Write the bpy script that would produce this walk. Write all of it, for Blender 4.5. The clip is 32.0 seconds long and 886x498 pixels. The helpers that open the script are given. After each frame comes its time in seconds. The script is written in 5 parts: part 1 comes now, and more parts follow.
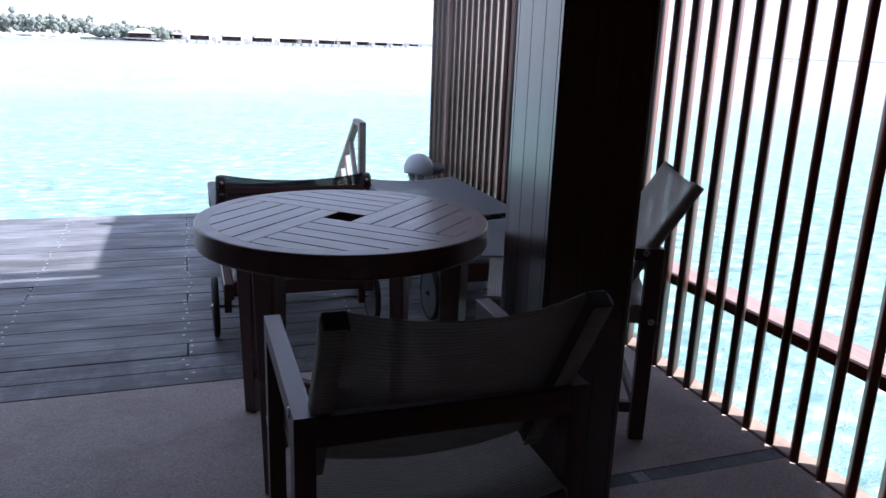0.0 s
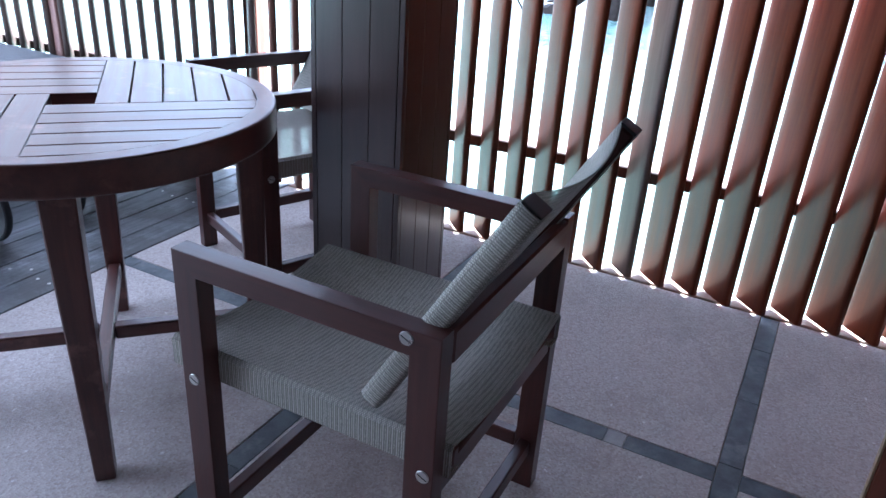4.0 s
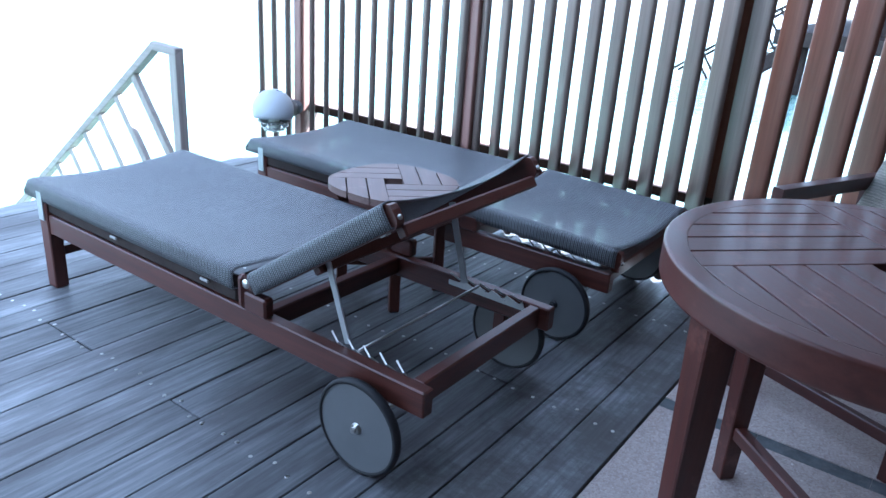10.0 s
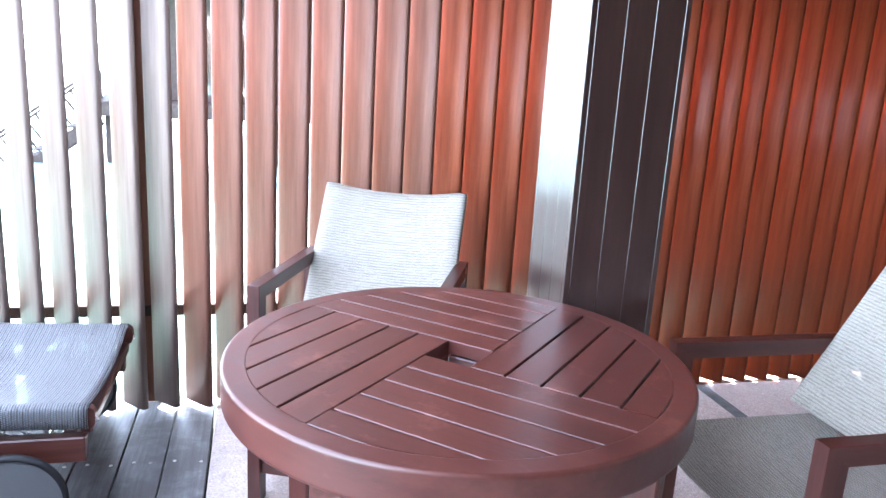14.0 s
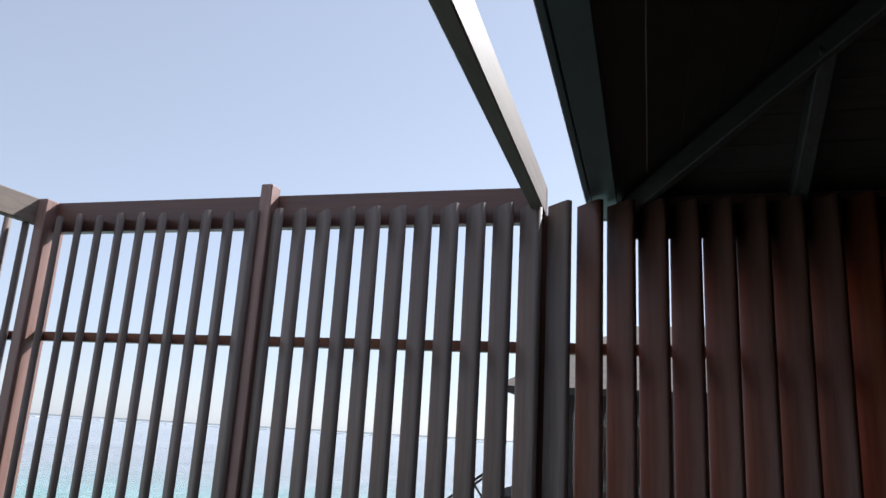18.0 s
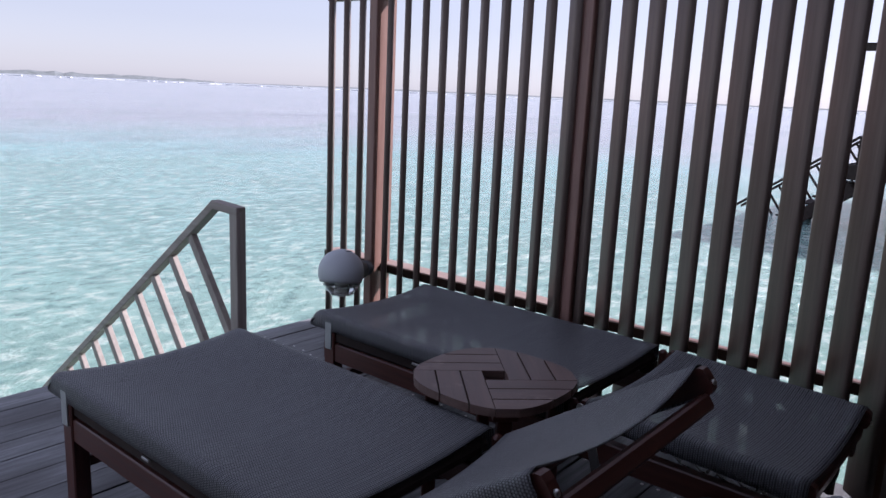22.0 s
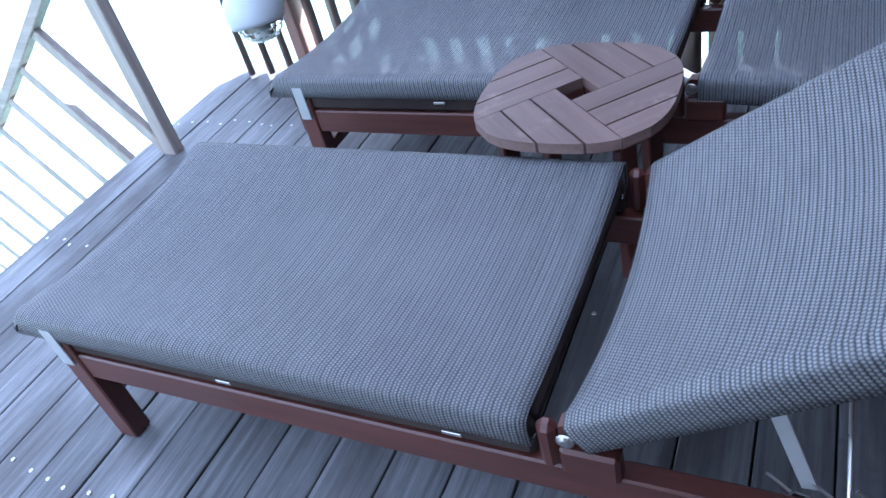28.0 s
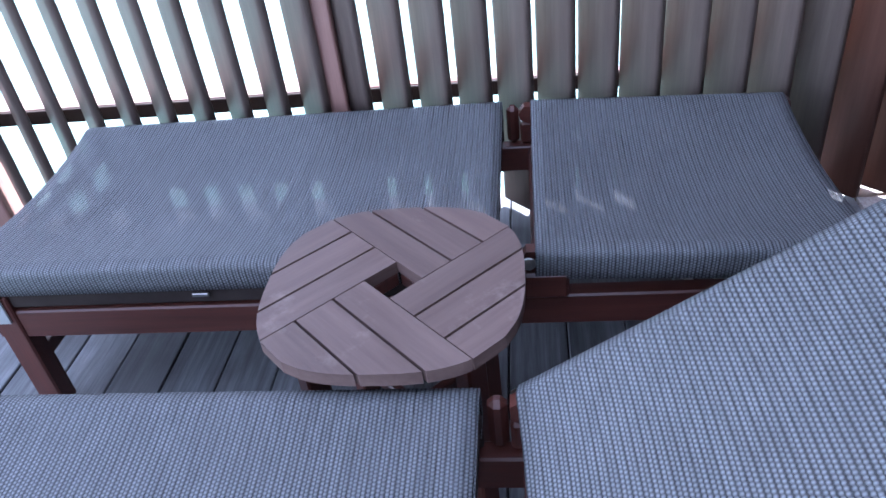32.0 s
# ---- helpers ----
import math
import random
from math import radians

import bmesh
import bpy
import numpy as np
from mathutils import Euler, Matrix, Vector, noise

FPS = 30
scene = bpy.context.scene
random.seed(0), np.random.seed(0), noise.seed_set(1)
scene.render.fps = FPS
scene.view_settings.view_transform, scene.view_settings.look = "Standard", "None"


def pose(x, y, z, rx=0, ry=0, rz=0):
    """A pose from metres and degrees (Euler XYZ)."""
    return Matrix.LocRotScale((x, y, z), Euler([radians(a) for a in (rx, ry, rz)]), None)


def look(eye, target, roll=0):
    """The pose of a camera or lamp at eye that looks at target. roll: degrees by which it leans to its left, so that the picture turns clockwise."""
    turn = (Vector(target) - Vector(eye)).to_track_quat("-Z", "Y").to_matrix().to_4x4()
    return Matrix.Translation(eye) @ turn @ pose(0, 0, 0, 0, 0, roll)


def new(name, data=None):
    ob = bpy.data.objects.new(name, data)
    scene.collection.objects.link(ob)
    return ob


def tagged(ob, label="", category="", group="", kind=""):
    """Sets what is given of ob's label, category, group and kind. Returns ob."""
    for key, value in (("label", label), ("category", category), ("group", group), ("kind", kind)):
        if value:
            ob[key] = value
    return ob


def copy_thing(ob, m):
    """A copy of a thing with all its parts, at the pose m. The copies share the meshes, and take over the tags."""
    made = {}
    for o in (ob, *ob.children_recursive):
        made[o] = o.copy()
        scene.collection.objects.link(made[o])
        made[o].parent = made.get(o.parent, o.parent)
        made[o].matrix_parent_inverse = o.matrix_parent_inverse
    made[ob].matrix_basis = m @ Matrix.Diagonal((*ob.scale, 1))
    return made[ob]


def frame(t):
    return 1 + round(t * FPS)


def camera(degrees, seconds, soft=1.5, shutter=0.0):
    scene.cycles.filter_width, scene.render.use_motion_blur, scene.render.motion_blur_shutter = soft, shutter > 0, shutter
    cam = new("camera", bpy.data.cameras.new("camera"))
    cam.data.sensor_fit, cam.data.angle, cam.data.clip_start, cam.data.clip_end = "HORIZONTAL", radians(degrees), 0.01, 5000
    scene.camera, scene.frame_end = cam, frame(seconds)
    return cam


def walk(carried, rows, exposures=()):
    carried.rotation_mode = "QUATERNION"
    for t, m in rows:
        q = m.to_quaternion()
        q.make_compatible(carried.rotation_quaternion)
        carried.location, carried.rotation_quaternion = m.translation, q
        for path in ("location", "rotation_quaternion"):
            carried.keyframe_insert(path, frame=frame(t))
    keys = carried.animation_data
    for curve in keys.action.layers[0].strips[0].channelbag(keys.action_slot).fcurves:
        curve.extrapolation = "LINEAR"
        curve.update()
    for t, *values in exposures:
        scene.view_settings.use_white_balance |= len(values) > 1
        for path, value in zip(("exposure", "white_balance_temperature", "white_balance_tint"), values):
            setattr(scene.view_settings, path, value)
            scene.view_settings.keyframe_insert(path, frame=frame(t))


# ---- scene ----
cam = camera(61.5, 32.0)
PATH = [
    (0, (-0.439, -2.21, 1.265), (0.191, -0.386, 0.74), 2.1),
    (0.5, (-0.454, -2.075, 1.259), (0.214, -0.282, 0.677), 3.9),
    (1, (-0.457, -1.951, 1.231), (0.175, -0.179, 0.552), 3.5),
    (1.5, (-0.463, -1.845, 1.23), (0.241, -0.114, 0.516), 3.3),
    (2, (-0.458, -1.71, 1.214), (0.463, -0.129, 0.408), 3.7),
    (2.5, (-0.555, -1.612, 1.21), (0.745, -0.359, 0.35), 2.9),
    (4.5, (-1.195, -1.416, 1.212), (0.425, -0.62, 0.349), 3.9),
    (5, (-1.282, -1.346, 1.21), (0.286, -0.458, 0.345), 4.9),
    (5.5, (-1.333, -1.304, 1.22), (0.169, -0.271, 0.397), 4.9),
    (6, (-1.336, -1.233, 1.226), (-0.035, 0.052, 0.416), 4.2),
    (6.5, (-1.292, -1.064, 1.222), (-0.068, 0.346, 0.505), 4.1),
    (7, (-1.297, -1.0, 1.24), (-0.016, 0.337, 0.484), 5.4),
    (7.5, (-1.411, -0.826, 1.248), (-0.019, 0.42, 0.535), 4.3),
    (8, (-1.437, -0.664, 1.223), (-0.038, 0.555, 0.476), 5.4),
    (8.5, (-1.373, -0.52, 1.217), (0.138, 0.591, 0.522), 3.4),
    (9, (-1.402, -0.347, 1.227), (0.092, 0.793, 0.544), 3.2),
    (9.5, (-1.515, -0.154, 1.25), (-0.037, 0.993, 0.543), 2.8),
    (10, (-1.531, -0.025, 1.241), (-0.011, 1.042, 0.497), 4.1),
    (10.5, (-1.431, 0.082, 1.234), (0.212, 1.0, 0.559), 3.5),
    (11, (-1.262, 0.139, 1.226), (0.527, 0.626, 0.476), 1.9),
    (11.5, (-1.271, 0.22, 1.251), (0.59, 0.088, 0.529), 2.2),
    (12, (-1.277, 0.277, 1.242), (0.52, -0.183, 0.492), 2.9),
    (12.5, (-1.285, 0.283, 1.243), (0.398, -0.532, 0.533), 4.0),
    (13, (-1.297, 0.277, 1.252), (0.341, -0.653, 0.581), 3.9),
    (13.5, (-1.283, 0.318, 1.248), (0.453, -0.468, 0.64), 4.2),
    (14, (-1.295, 0.372, 1.283), (0.589, -0.105, 0.808), 3.4),
    (14.5, (-1.279, 0.405, 1.313), (0.692, 0.138, 1.109), 2.6),
    (15, (-1.305, 0.432, 1.306), (0.69, 0.303, 1.328), 3.2),
    (15.5, (-1.296, 0.313, 1.282), (0.696, 0.357, 1.455), 3.5),
    (17.5, (-1.316, 0.364, 1.359), (0.594, 0.525, 1.932), 2.6),
    (18, (-1.303, 0.389, 1.353), (0.563, 0.918, 1.843), 3.3),
    (18.5, (-1.259, 0.407, 1.337), (0.521, 1.242, 1.707), 2.0),
    (19, (-1.19, 0.398, 1.327), (0.543, 1.357, 1.61), 3.2),
    (19.5, (-1.169, 0.407, 1.313), (0.566, 1.391, 1.457), 4.5),
    (20, (-1.144, 0.403, 1.298), (0.574, 1.425, 1.353), 4.0),
    (20.5, (-1.171, 0.413, 1.304), (0.56, 1.414, 1.273), 3.8),
    (21, (-1.216, 0.443, 1.281), (0.478, 1.497, 1.14), 3.3),
    (21.5, (-1.199, 0.442, 1.265), (0.41, 1.595, 0.979), 2.2),
    (22, (-1.192, 0.456, 1.249), (0.313, 1.708, 0.837), 2.6),
    (22.5, (-1.234, 0.442, 1.245), (0.151, 1.795, 0.742), 3.7),
    (23, (-1.171, 0.431, 1.225), (0.343, 1.611, 0.665), 3.9),
    (23.5, (-1.115, 0.486, 1.206), (0.526, 1.441, 0.577), 4.3),
    (24, (-1.042, 0.637, 1.198), (0.602, 1.477, 0.429), 4.0),
    (24.5, (-0.922, 0.770, 1.197), (0.663, 1.569, 0.276), 4.0),
    (25, (-0.810, 0.846, 1.229), (0.518, 1.739, 0.030), -6.0),
    (25.5, (-0.792, 0.920, 1.231), (0.529, 1.763, -0.012), -9.4),
    (27.5, (-0.919, 1.174, 1.258), (0.460, 1.909, 0.011), -11.8),
    (28, (-0.927, 1.179, 1.262), (0.390, 2.032, 0.022), -15.7),
    (28.5, (-0.929, 1.165, 1.255), (0.412, 2.051, 0.065), -17.6),
    (29, (-0.920, 1.117, 1.268), (0.474, 2.024, 0.157), -18.8),
    (29.5, (-0.912, 1.104, 1.270), (0.603, 1.869, 0.212), -18.4),
    (30, (-0.868, 1.063, 1.277), (0.709, 1.715, 0.233), -19.7),
    (30.5, (-0.823, 1.117, 1.265), (0.775, 1.674, 0.198), -17.1),
    (31, (-0.678, 1.205, 1.247), (0.914, 1.790, 0.188), -14.9),
    (31.5, (-0.57, 1.251, 1.191), (1.021, 1.865, 0.147), -11.8),
    (32, (-0.46, 1.409, 1.204), (1.146, 1.662, 0.04), -7.5),
]
EXPOSURES = [
    (0.0, 1.55, 5550, 18), (1.0, 2.25, 5250, 13), (2.0, 3.4, 5000, 8), (2.5, 3.5, 5100, 8), (4.5, 3.95, 5200, 11), (5.5, 4.05, 5150, 9), (6.0, 3.9, 5080, 7),
    (7.0, 3.3, 5050, 8), (9.0, 3.05, 4850, 4), (10.5, 3.3, 5130, 6), (11.5, 4.05, 5700, 9), (12.0, 4.65, 5750, 9), (13.0, 5.15, 5850, 10), (14.0, 5.2, 5700, 11),
    (14.5, 4.5, 5700, 13), (15.5, 3.3, 5650, 15), (17.5, 1.35, 5800, 16), (18.0, 0.75, 5850, 10), (19.0, 0.2, 5520, 10), (20.5, 0.2, 5750, 15), (21.0, 0.4, 5850, 19),
    (22.0, 0.7, 5950, 24), (23.0, 1.2, 5800, 28), (24.0, 2.65, 5270, 16), (25.0, 3.15, 5480, 13), (28.0, 3.15, 5150, 12), (30.0, 2.5, 4970, 16), (32.0, 3.1, 5230, 17),
]
walk(cam, [(t, look(eye, target, roll)) for t, eye, target, roll in PATH], EXPOSURES)

# ---- world and sun ----
SUN = Vector((1.04, -0.58, 1.0)).normalized()
world = bpy.data.worlds.new("world")
scene.world = world
world.use_nodes = True
wn = world.node_tree.nodes
sky = wn.new("ShaderNodeTexSky")
sky.sky_type = "NISHITA"
sky.sun_disc = False
sky.sun_elevation = math.asin(SUN.z)
sky.sun_rotation = math.atan2(SUN.x, SUN.y)
sky.air_density, sky.dust_density, sky.ozone_density = 1.0, 0.45, 1.0
wn["Background"].inputs["Strength"].default_value = 0.078
haze = wn.new("ShaderNodeHueSaturation")
haze.inputs["Saturation"].default_value, haze.inputs["Value"].default_value = 0.48, 1.1
veil = wn.new("ShaderNodeMix")      # thin even humid haze over the clear sky
veil.data_type = "RGBA"
veil.inputs[0].default_value = 0.36
veil.inputs[7].default_value = (5.0, 5.4, 6.5, 1)
world.node_tree.links.new(sky.outputs["Color"], haze.inputs["Color"])
world.node_tree.links.new(haze.outputs["Color"], veil.inputs[6])
world.node_tree.links.new(veil.outputs[2], wn["Background"].inputs["Color"])
sun_data = bpy.data.lights.new("sun", "SUN")
sun_data.energy, sun_data.angle, sun_data.color = 4.9, radians(0.55), (1.0, 0.95, 0.88)
sun = new("sun", sun_data)
sun.matrix_world = look(SUN * 50, (0, 0, 0))


# ---- materials ----
SEAM_Y = 0.535     # deck meets the pebble floor


def node_mat(name, rough=0.5, metal=0.0, coat=0.0, spec=0.5):
    m = bpy.data.materials.new(name)
    m.use_nodes = True
    b = m.node_tree.nodes["Principled BSDF"]
    b.inputs["Roughness"].default_value, b.inputs["Metallic"].default_value = rough, metal
    b.inputs["Coat Weight"].default_value, b.inputs["Coat Roughness"].default_value = coat, 0.2
    b.inputs["Specular IOR Level"].default_value = spec
    return m, m.node_tree.nodes, m.node_tree.links, b


def coords(n, l, scale=(1, 1, 1), world_space=False):
    tc = n.new("ShaderNodeTexCoord")
    mp = n.new("ShaderNodeMapping")
    mp.inputs["Scale"].default_value = scale
    if world_space:
        g = n.new("ShaderNodeNewGeometry")
        l.new(g.outputs["Position"], mp.inputs["Vector"])
    else:
        l.new(tc.outputs["Object"], mp.inputs["Vector"])
    return mp.outputs["Vector"]


def noise_tex(n, l, vec, scale, detail=4.0, rough=0.55):
    t = n.new("ShaderNodeTexNoise")
    t.inputs["Scale"].default_value, t.inputs["Detail"].default_value, t.inputs["Roughness"].default_value = scale, detail, rough
    l.new(vec, t.inputs["Vector"])
    return t.outputs["Fac"]


def ramp(n, l, fac, stops):
    r = n.new("ShaderNodeValToRGB")
    e = r.color_ramp.elements
    while len(e) < len(stops):
        e.new(0.5)
    for el, (p, c) in zip(e, stops):
        el.position, el.color = p, (*c, 1)
    l.new(fac, r.inputs["Fac"])
    return r.outputs["Color"]


def mixc(n, l, fac, a, b, kind="MIX"):
    x = n.new("ShaderNodeMix")
    x.data_type, x.blend_type = "RGBA", kind
    for sock, v in ((x.inputs[0], fac), (x.inputs[6], a), (x.inputs[7], b)):
        if isinstance(v, (int, float)):
            sock.default_value = v
        elif isinstance(v, tuple):
            sock.default_value = (*v, 1)
        else:
            l.new(v, sock)
    return x.outputs[2]


def calc(n, l, op, a, b=0.0):
    x = n.new("ShaderNodeMath")
    x.operation = op
    for sock, v in ((x.inputs[0], a), (x.inputs[1], b)):
        if isinstance(v, (int, float)):
            sock.default_value = v
        else:
            l.new(v, sock)
    return x.outputs[0]


def bump(n, l, b, height, strength=0.3, dist=0.002):
    x = n.new("ShaderNodeBump")
    x.inputs["Strength"].default_value, x.inputs["Distance"].default_value = strength, dist
    l.new(height, x.inputs["Height"])
    l.new(x.outputs["Normal"], b.inputs["Normal"])


def hsv_random(n, l, col, amount):
    oi = n.new("ShaderNodeObjectInfo")
    h = n.new("ShaderNodeHueSaturation")
    v = calc(n, l, "ADD", calc(n, l, "MULTIPLY", oi.outputs["Random"], amount), 1.0 - amount / 2)
    l.new(v, h.inputs["Value"])
    l.new(col, h.inputs["Color"])
    return h.outputs["Color"]


def wood(name, dark, light, axis, rough=0.4, coat=0.3, vary=0.25, wear=None, grain=1.0):
    """Stained timber with grain along one axis, in the object's own space."""
    m, n, l, b = node_mat(name, rough, 0, coat)
    s = [14.0 * grain] * 3
    s["XYZ".index(axis)] = 0.9 * grain
    v = coords(n, l, s)
    f = noise_tex(n, l, v, 3.0, 6, 0.65)
    s2 = [3.0] * 3
    s2["XYZ".index(axis)] = 0.7
    f2 = noise_tex(n, l, coords(n, l, s2), 1.7, 3)
    col = ramp(n, l, f, [(0.3, dark), (0.7, light)])
    col = mixc(n, l, calc(n, l, "MULTIPLY", f2, 0.55), col, tuple(c * 0.55 for c in dark))
    if wear:
        w = noise_tex(n, l, coords(n, l, (1, 1, 1)), 9.0, 5, 0.7)
        wf = ramp(n, l, w, [(0.58, (0, 0, 0)), (0.72, (1, 1, 1))])
        col = mixc(n, l, calc(n, l, "MULTIPLY", wf, 0.5), col, wear)
    col = hsv_random(n, l, col, vary)
    l.new(col, b.inputs["Base Color"])
    r = calc(n, l, "ADD", calc(n, l, "MULTIPLY", f, 0.3), rough - 0.15)
    l.new(r, b.inputs["Roughness"])
    bump(n, l, b, f, 0.35, 0.0012)
    return m


RED_D, RED_L = (0.057, 0.0145, 0.0108), (0.133, 0.038, 0.027)
M_TABLE = {a: wood("table_wood_" + a, RED_D, RED_L, a, 0.40, 0.38, 0.22, wear=(0.26, 0.10, 0.075)) for a in "XYZ"}
M_RIM = wood("table_rim_wood", RED_D, RED_L, "X", 0.42, 0.34, 0.0, wear=(0.20, 0.075, 0.055), grain=0.5)
M_CHAIR = {a: wood("chair_wood_" + a, (0.040, 0.0100, 0.0078), (0.090, 0.0240, 0.0180), a, 0.38, 0.25, 0.15) for a in "XYZ"}
M_LOUNGE = {a: wood("lounger_wood_" + a, (0.060, 0.017, 0.0115), (0.140, 0.042, 0.029), a, 0.42, 0.2, 0.15) for a in "XYZ"}
M_SIDE = {a: wood("side_table_wood_" + a, (0.14, 0.085, 0.070), (0.25, 0.165, 0.140), a, 0.5, 0.1, 0.2, wear=(0.32, 0.24, 0.21)) for a in "XY"}
M_SLAT = wood("slat_wood", (0.125, 0.021, 0.008), (0.245, 0.056, 0.019), "Z", 0.48, 0.12, 0.2, wear=(0.13, 0.034, 0.016))
M_SLAT_MID = wood("worn_slat_wood", (0.130, 0.029, 0.013), (0.240, 0.068, 0.030), "Z", 0.48, 0.12, 0.2, wear=(0.15, 0.062, 0.040))
M_SLAT_HALF = wood("faded_slat_wood", (0.135, 0.060, 0.042), (0.240, 0.118, 0.086), "Z", 0.52, 0.14, 0.25, wear=(0.13, 0.09, 0.075))
M_SLAT_GREY = wood("weathered_slat_wood", (0.148, 0.110, 0.093), (0.262, 0.202, 0.172), "Z", 0.55, 0.12, 0.25, wear=(0.17, 0.12, 0.10))
for slat_m, gloss in ((M_SLAT, 0.24), (M_SLAT_MID, 0.24), (M_SLAT_HALF, 0.30), (M_SLAT_GREY, 0.36)):
    slat_b = slat_m.node_tree.nodes["Principled BSDF"]
    slat_b.inputs["Specular IOR Level"].default_value = 0.16
    slat_b.inputs["Coat Roughness"].default_value = gloss
M_POST = {a: wood("post_wood_" + a, (0.11, 0.044, 0.031), (0.21, 0.090, 0.060), a, 0.45, 0.2, 0.2) for a in "XYZ"}
# brighter copy of the post timber, with sunlight put into its colour
M_SUNPOST = {a: wood("sunlit_post_wood_" + a, (0.29, 0.155, 0.125), (0.46, 0.265, 0.215), a, 0.5, 0.1, 0.15) for a in "Z"}
# rail timber paled in colour to carry the sun on its top
M_CAP = wood("sunlit_rail_wood", (0.25, 0.17, 0.145), (0.40, 0.295, 0.255), "Y", 0.55, 0.05, 0.1)
M_BEAM = wood("beam_wood", (0.17, 0.125, 0.095), (0.33, 0.25, 0.19), "X", 0.6, 0.0, 0.1)
M_COLUMN = wood("column_wood", (0.024, 0.012, 0.010), (0.050, 0.023, 0.019), "Z", 0.34, 0.95, 0.2)
M_DOOR = {a: wood("door_wood_" + a, (0.14, 0.026, 0.011), (0.25, 0.054, 0.022), a, 0.35, 0.4, 0.1) for a in "XYZ"}
M_EDGE = wood("door_edge_wood", (0.27, 0.165, 0.085), (0.42, 0.28, 0.155), "Z", 0.5, 0.1, 0.2)
M_RAIL = {a: wood("ladder_wood_" + a, (0.27, 0.225, 0.198), (0.48, 0.415, 0.37), a, 0.65, 0.0, 0.15) for a in "XYZ"}
M_CEIL = wood("ceiling_boards", (0.040, 0.030, 0.026), (0.085, 0.062, 0.052), "Y", 0.5, 0.1, 0.0)
M_RAFTER = wood("rafter_wood", (0.065, 0.054, 0.049), (0.115, 0.10, 0.092), "X", 0.5, 0.05, 0.1)


def deck_wood():
    m, n, l, b = node_mat("deck_wood", 0.55, 0, 0.0, 0.5)
    g = n.new("ShaderNodeNewGeometry")
    mp = n.new("ShaderNodeMapping")
    mp.inputs["Scale"].default_value = (1.1, 22, 1)
    l.new(g.outputs["Position"], mp.inputs["Vector"])
    f = noise_tex(n, l, mp.outputs["Vector"], 2.6, 7, 0.68)
    f2 = noise_tex(n, l, coords(n, l, (0.9, 2.4, 1), True), 2.0, 5, 0.6)
    f3 = noise_tex(n, l, coords(n, l, (1, 1, 1), True), 45.0, 3)
    col = ramp(n, l, f, [(0.28, (0.056, 0.057, 0.060)), (0.5, (0.152, 0.155, 0.162)), (0.75, (0.285, 0.29, 0.30))])
    stain = ramp(n, l, f2, [(0.42, (0, 0, 0)), (0.60, (1, 1, 1))])
    col = mixc(n, l, calc(n, l, "MULTIPLY", stain, 0.62), col, (0.056, 0.050, 0.050))
    spots = ramp(n, l, f3, [(0.70, (0, 0, 0)), (0.78, (1, 1, 1))])
    col = mixc(n, l, calc(n, l, "MULTIPLY", spots, 0.35), col, (0.30, 0.28, 0.26))
    # black mould that creeps out from the joint with the stone floor
    sp = n.new("ShaderNodeSeparateXYZ")
    l.new(g.outputs["Position"], sp.inputs[0])
    creep = calc(n, l, "SUBTRACT", noise_tex(n, l, coords(n, l, (2.2, 1.4, 1), True), 2.6, 8, 0.75), calc(n, l, "MULTIPLY", calc(n, l, "SUBTRACT", sp.outputs["Y"], SEAM_Y), 0.34))
    mould = ramp(n, l, creep, [(0.38, (0, 0, 0)), (0.50, (1, 1, 1))])
    col = mixc(n, l, calc(n, l, "MULTIPLY", mould, 0.68), col, (0.045, 0.040, 0.036))
    col = hsv_random(n, l, col, 0.5)
    l.new(col, b.inputs["Base Color"])
    l.new(calc(n, l, "ADD", calc(n, l, "MULTIPLY", f2, 0.45), 0.28), b.inputs["Roughness"])
    bump(n, l, b, f, 0.5, 0.0025)
    return m


M_DECK = deck_wood()


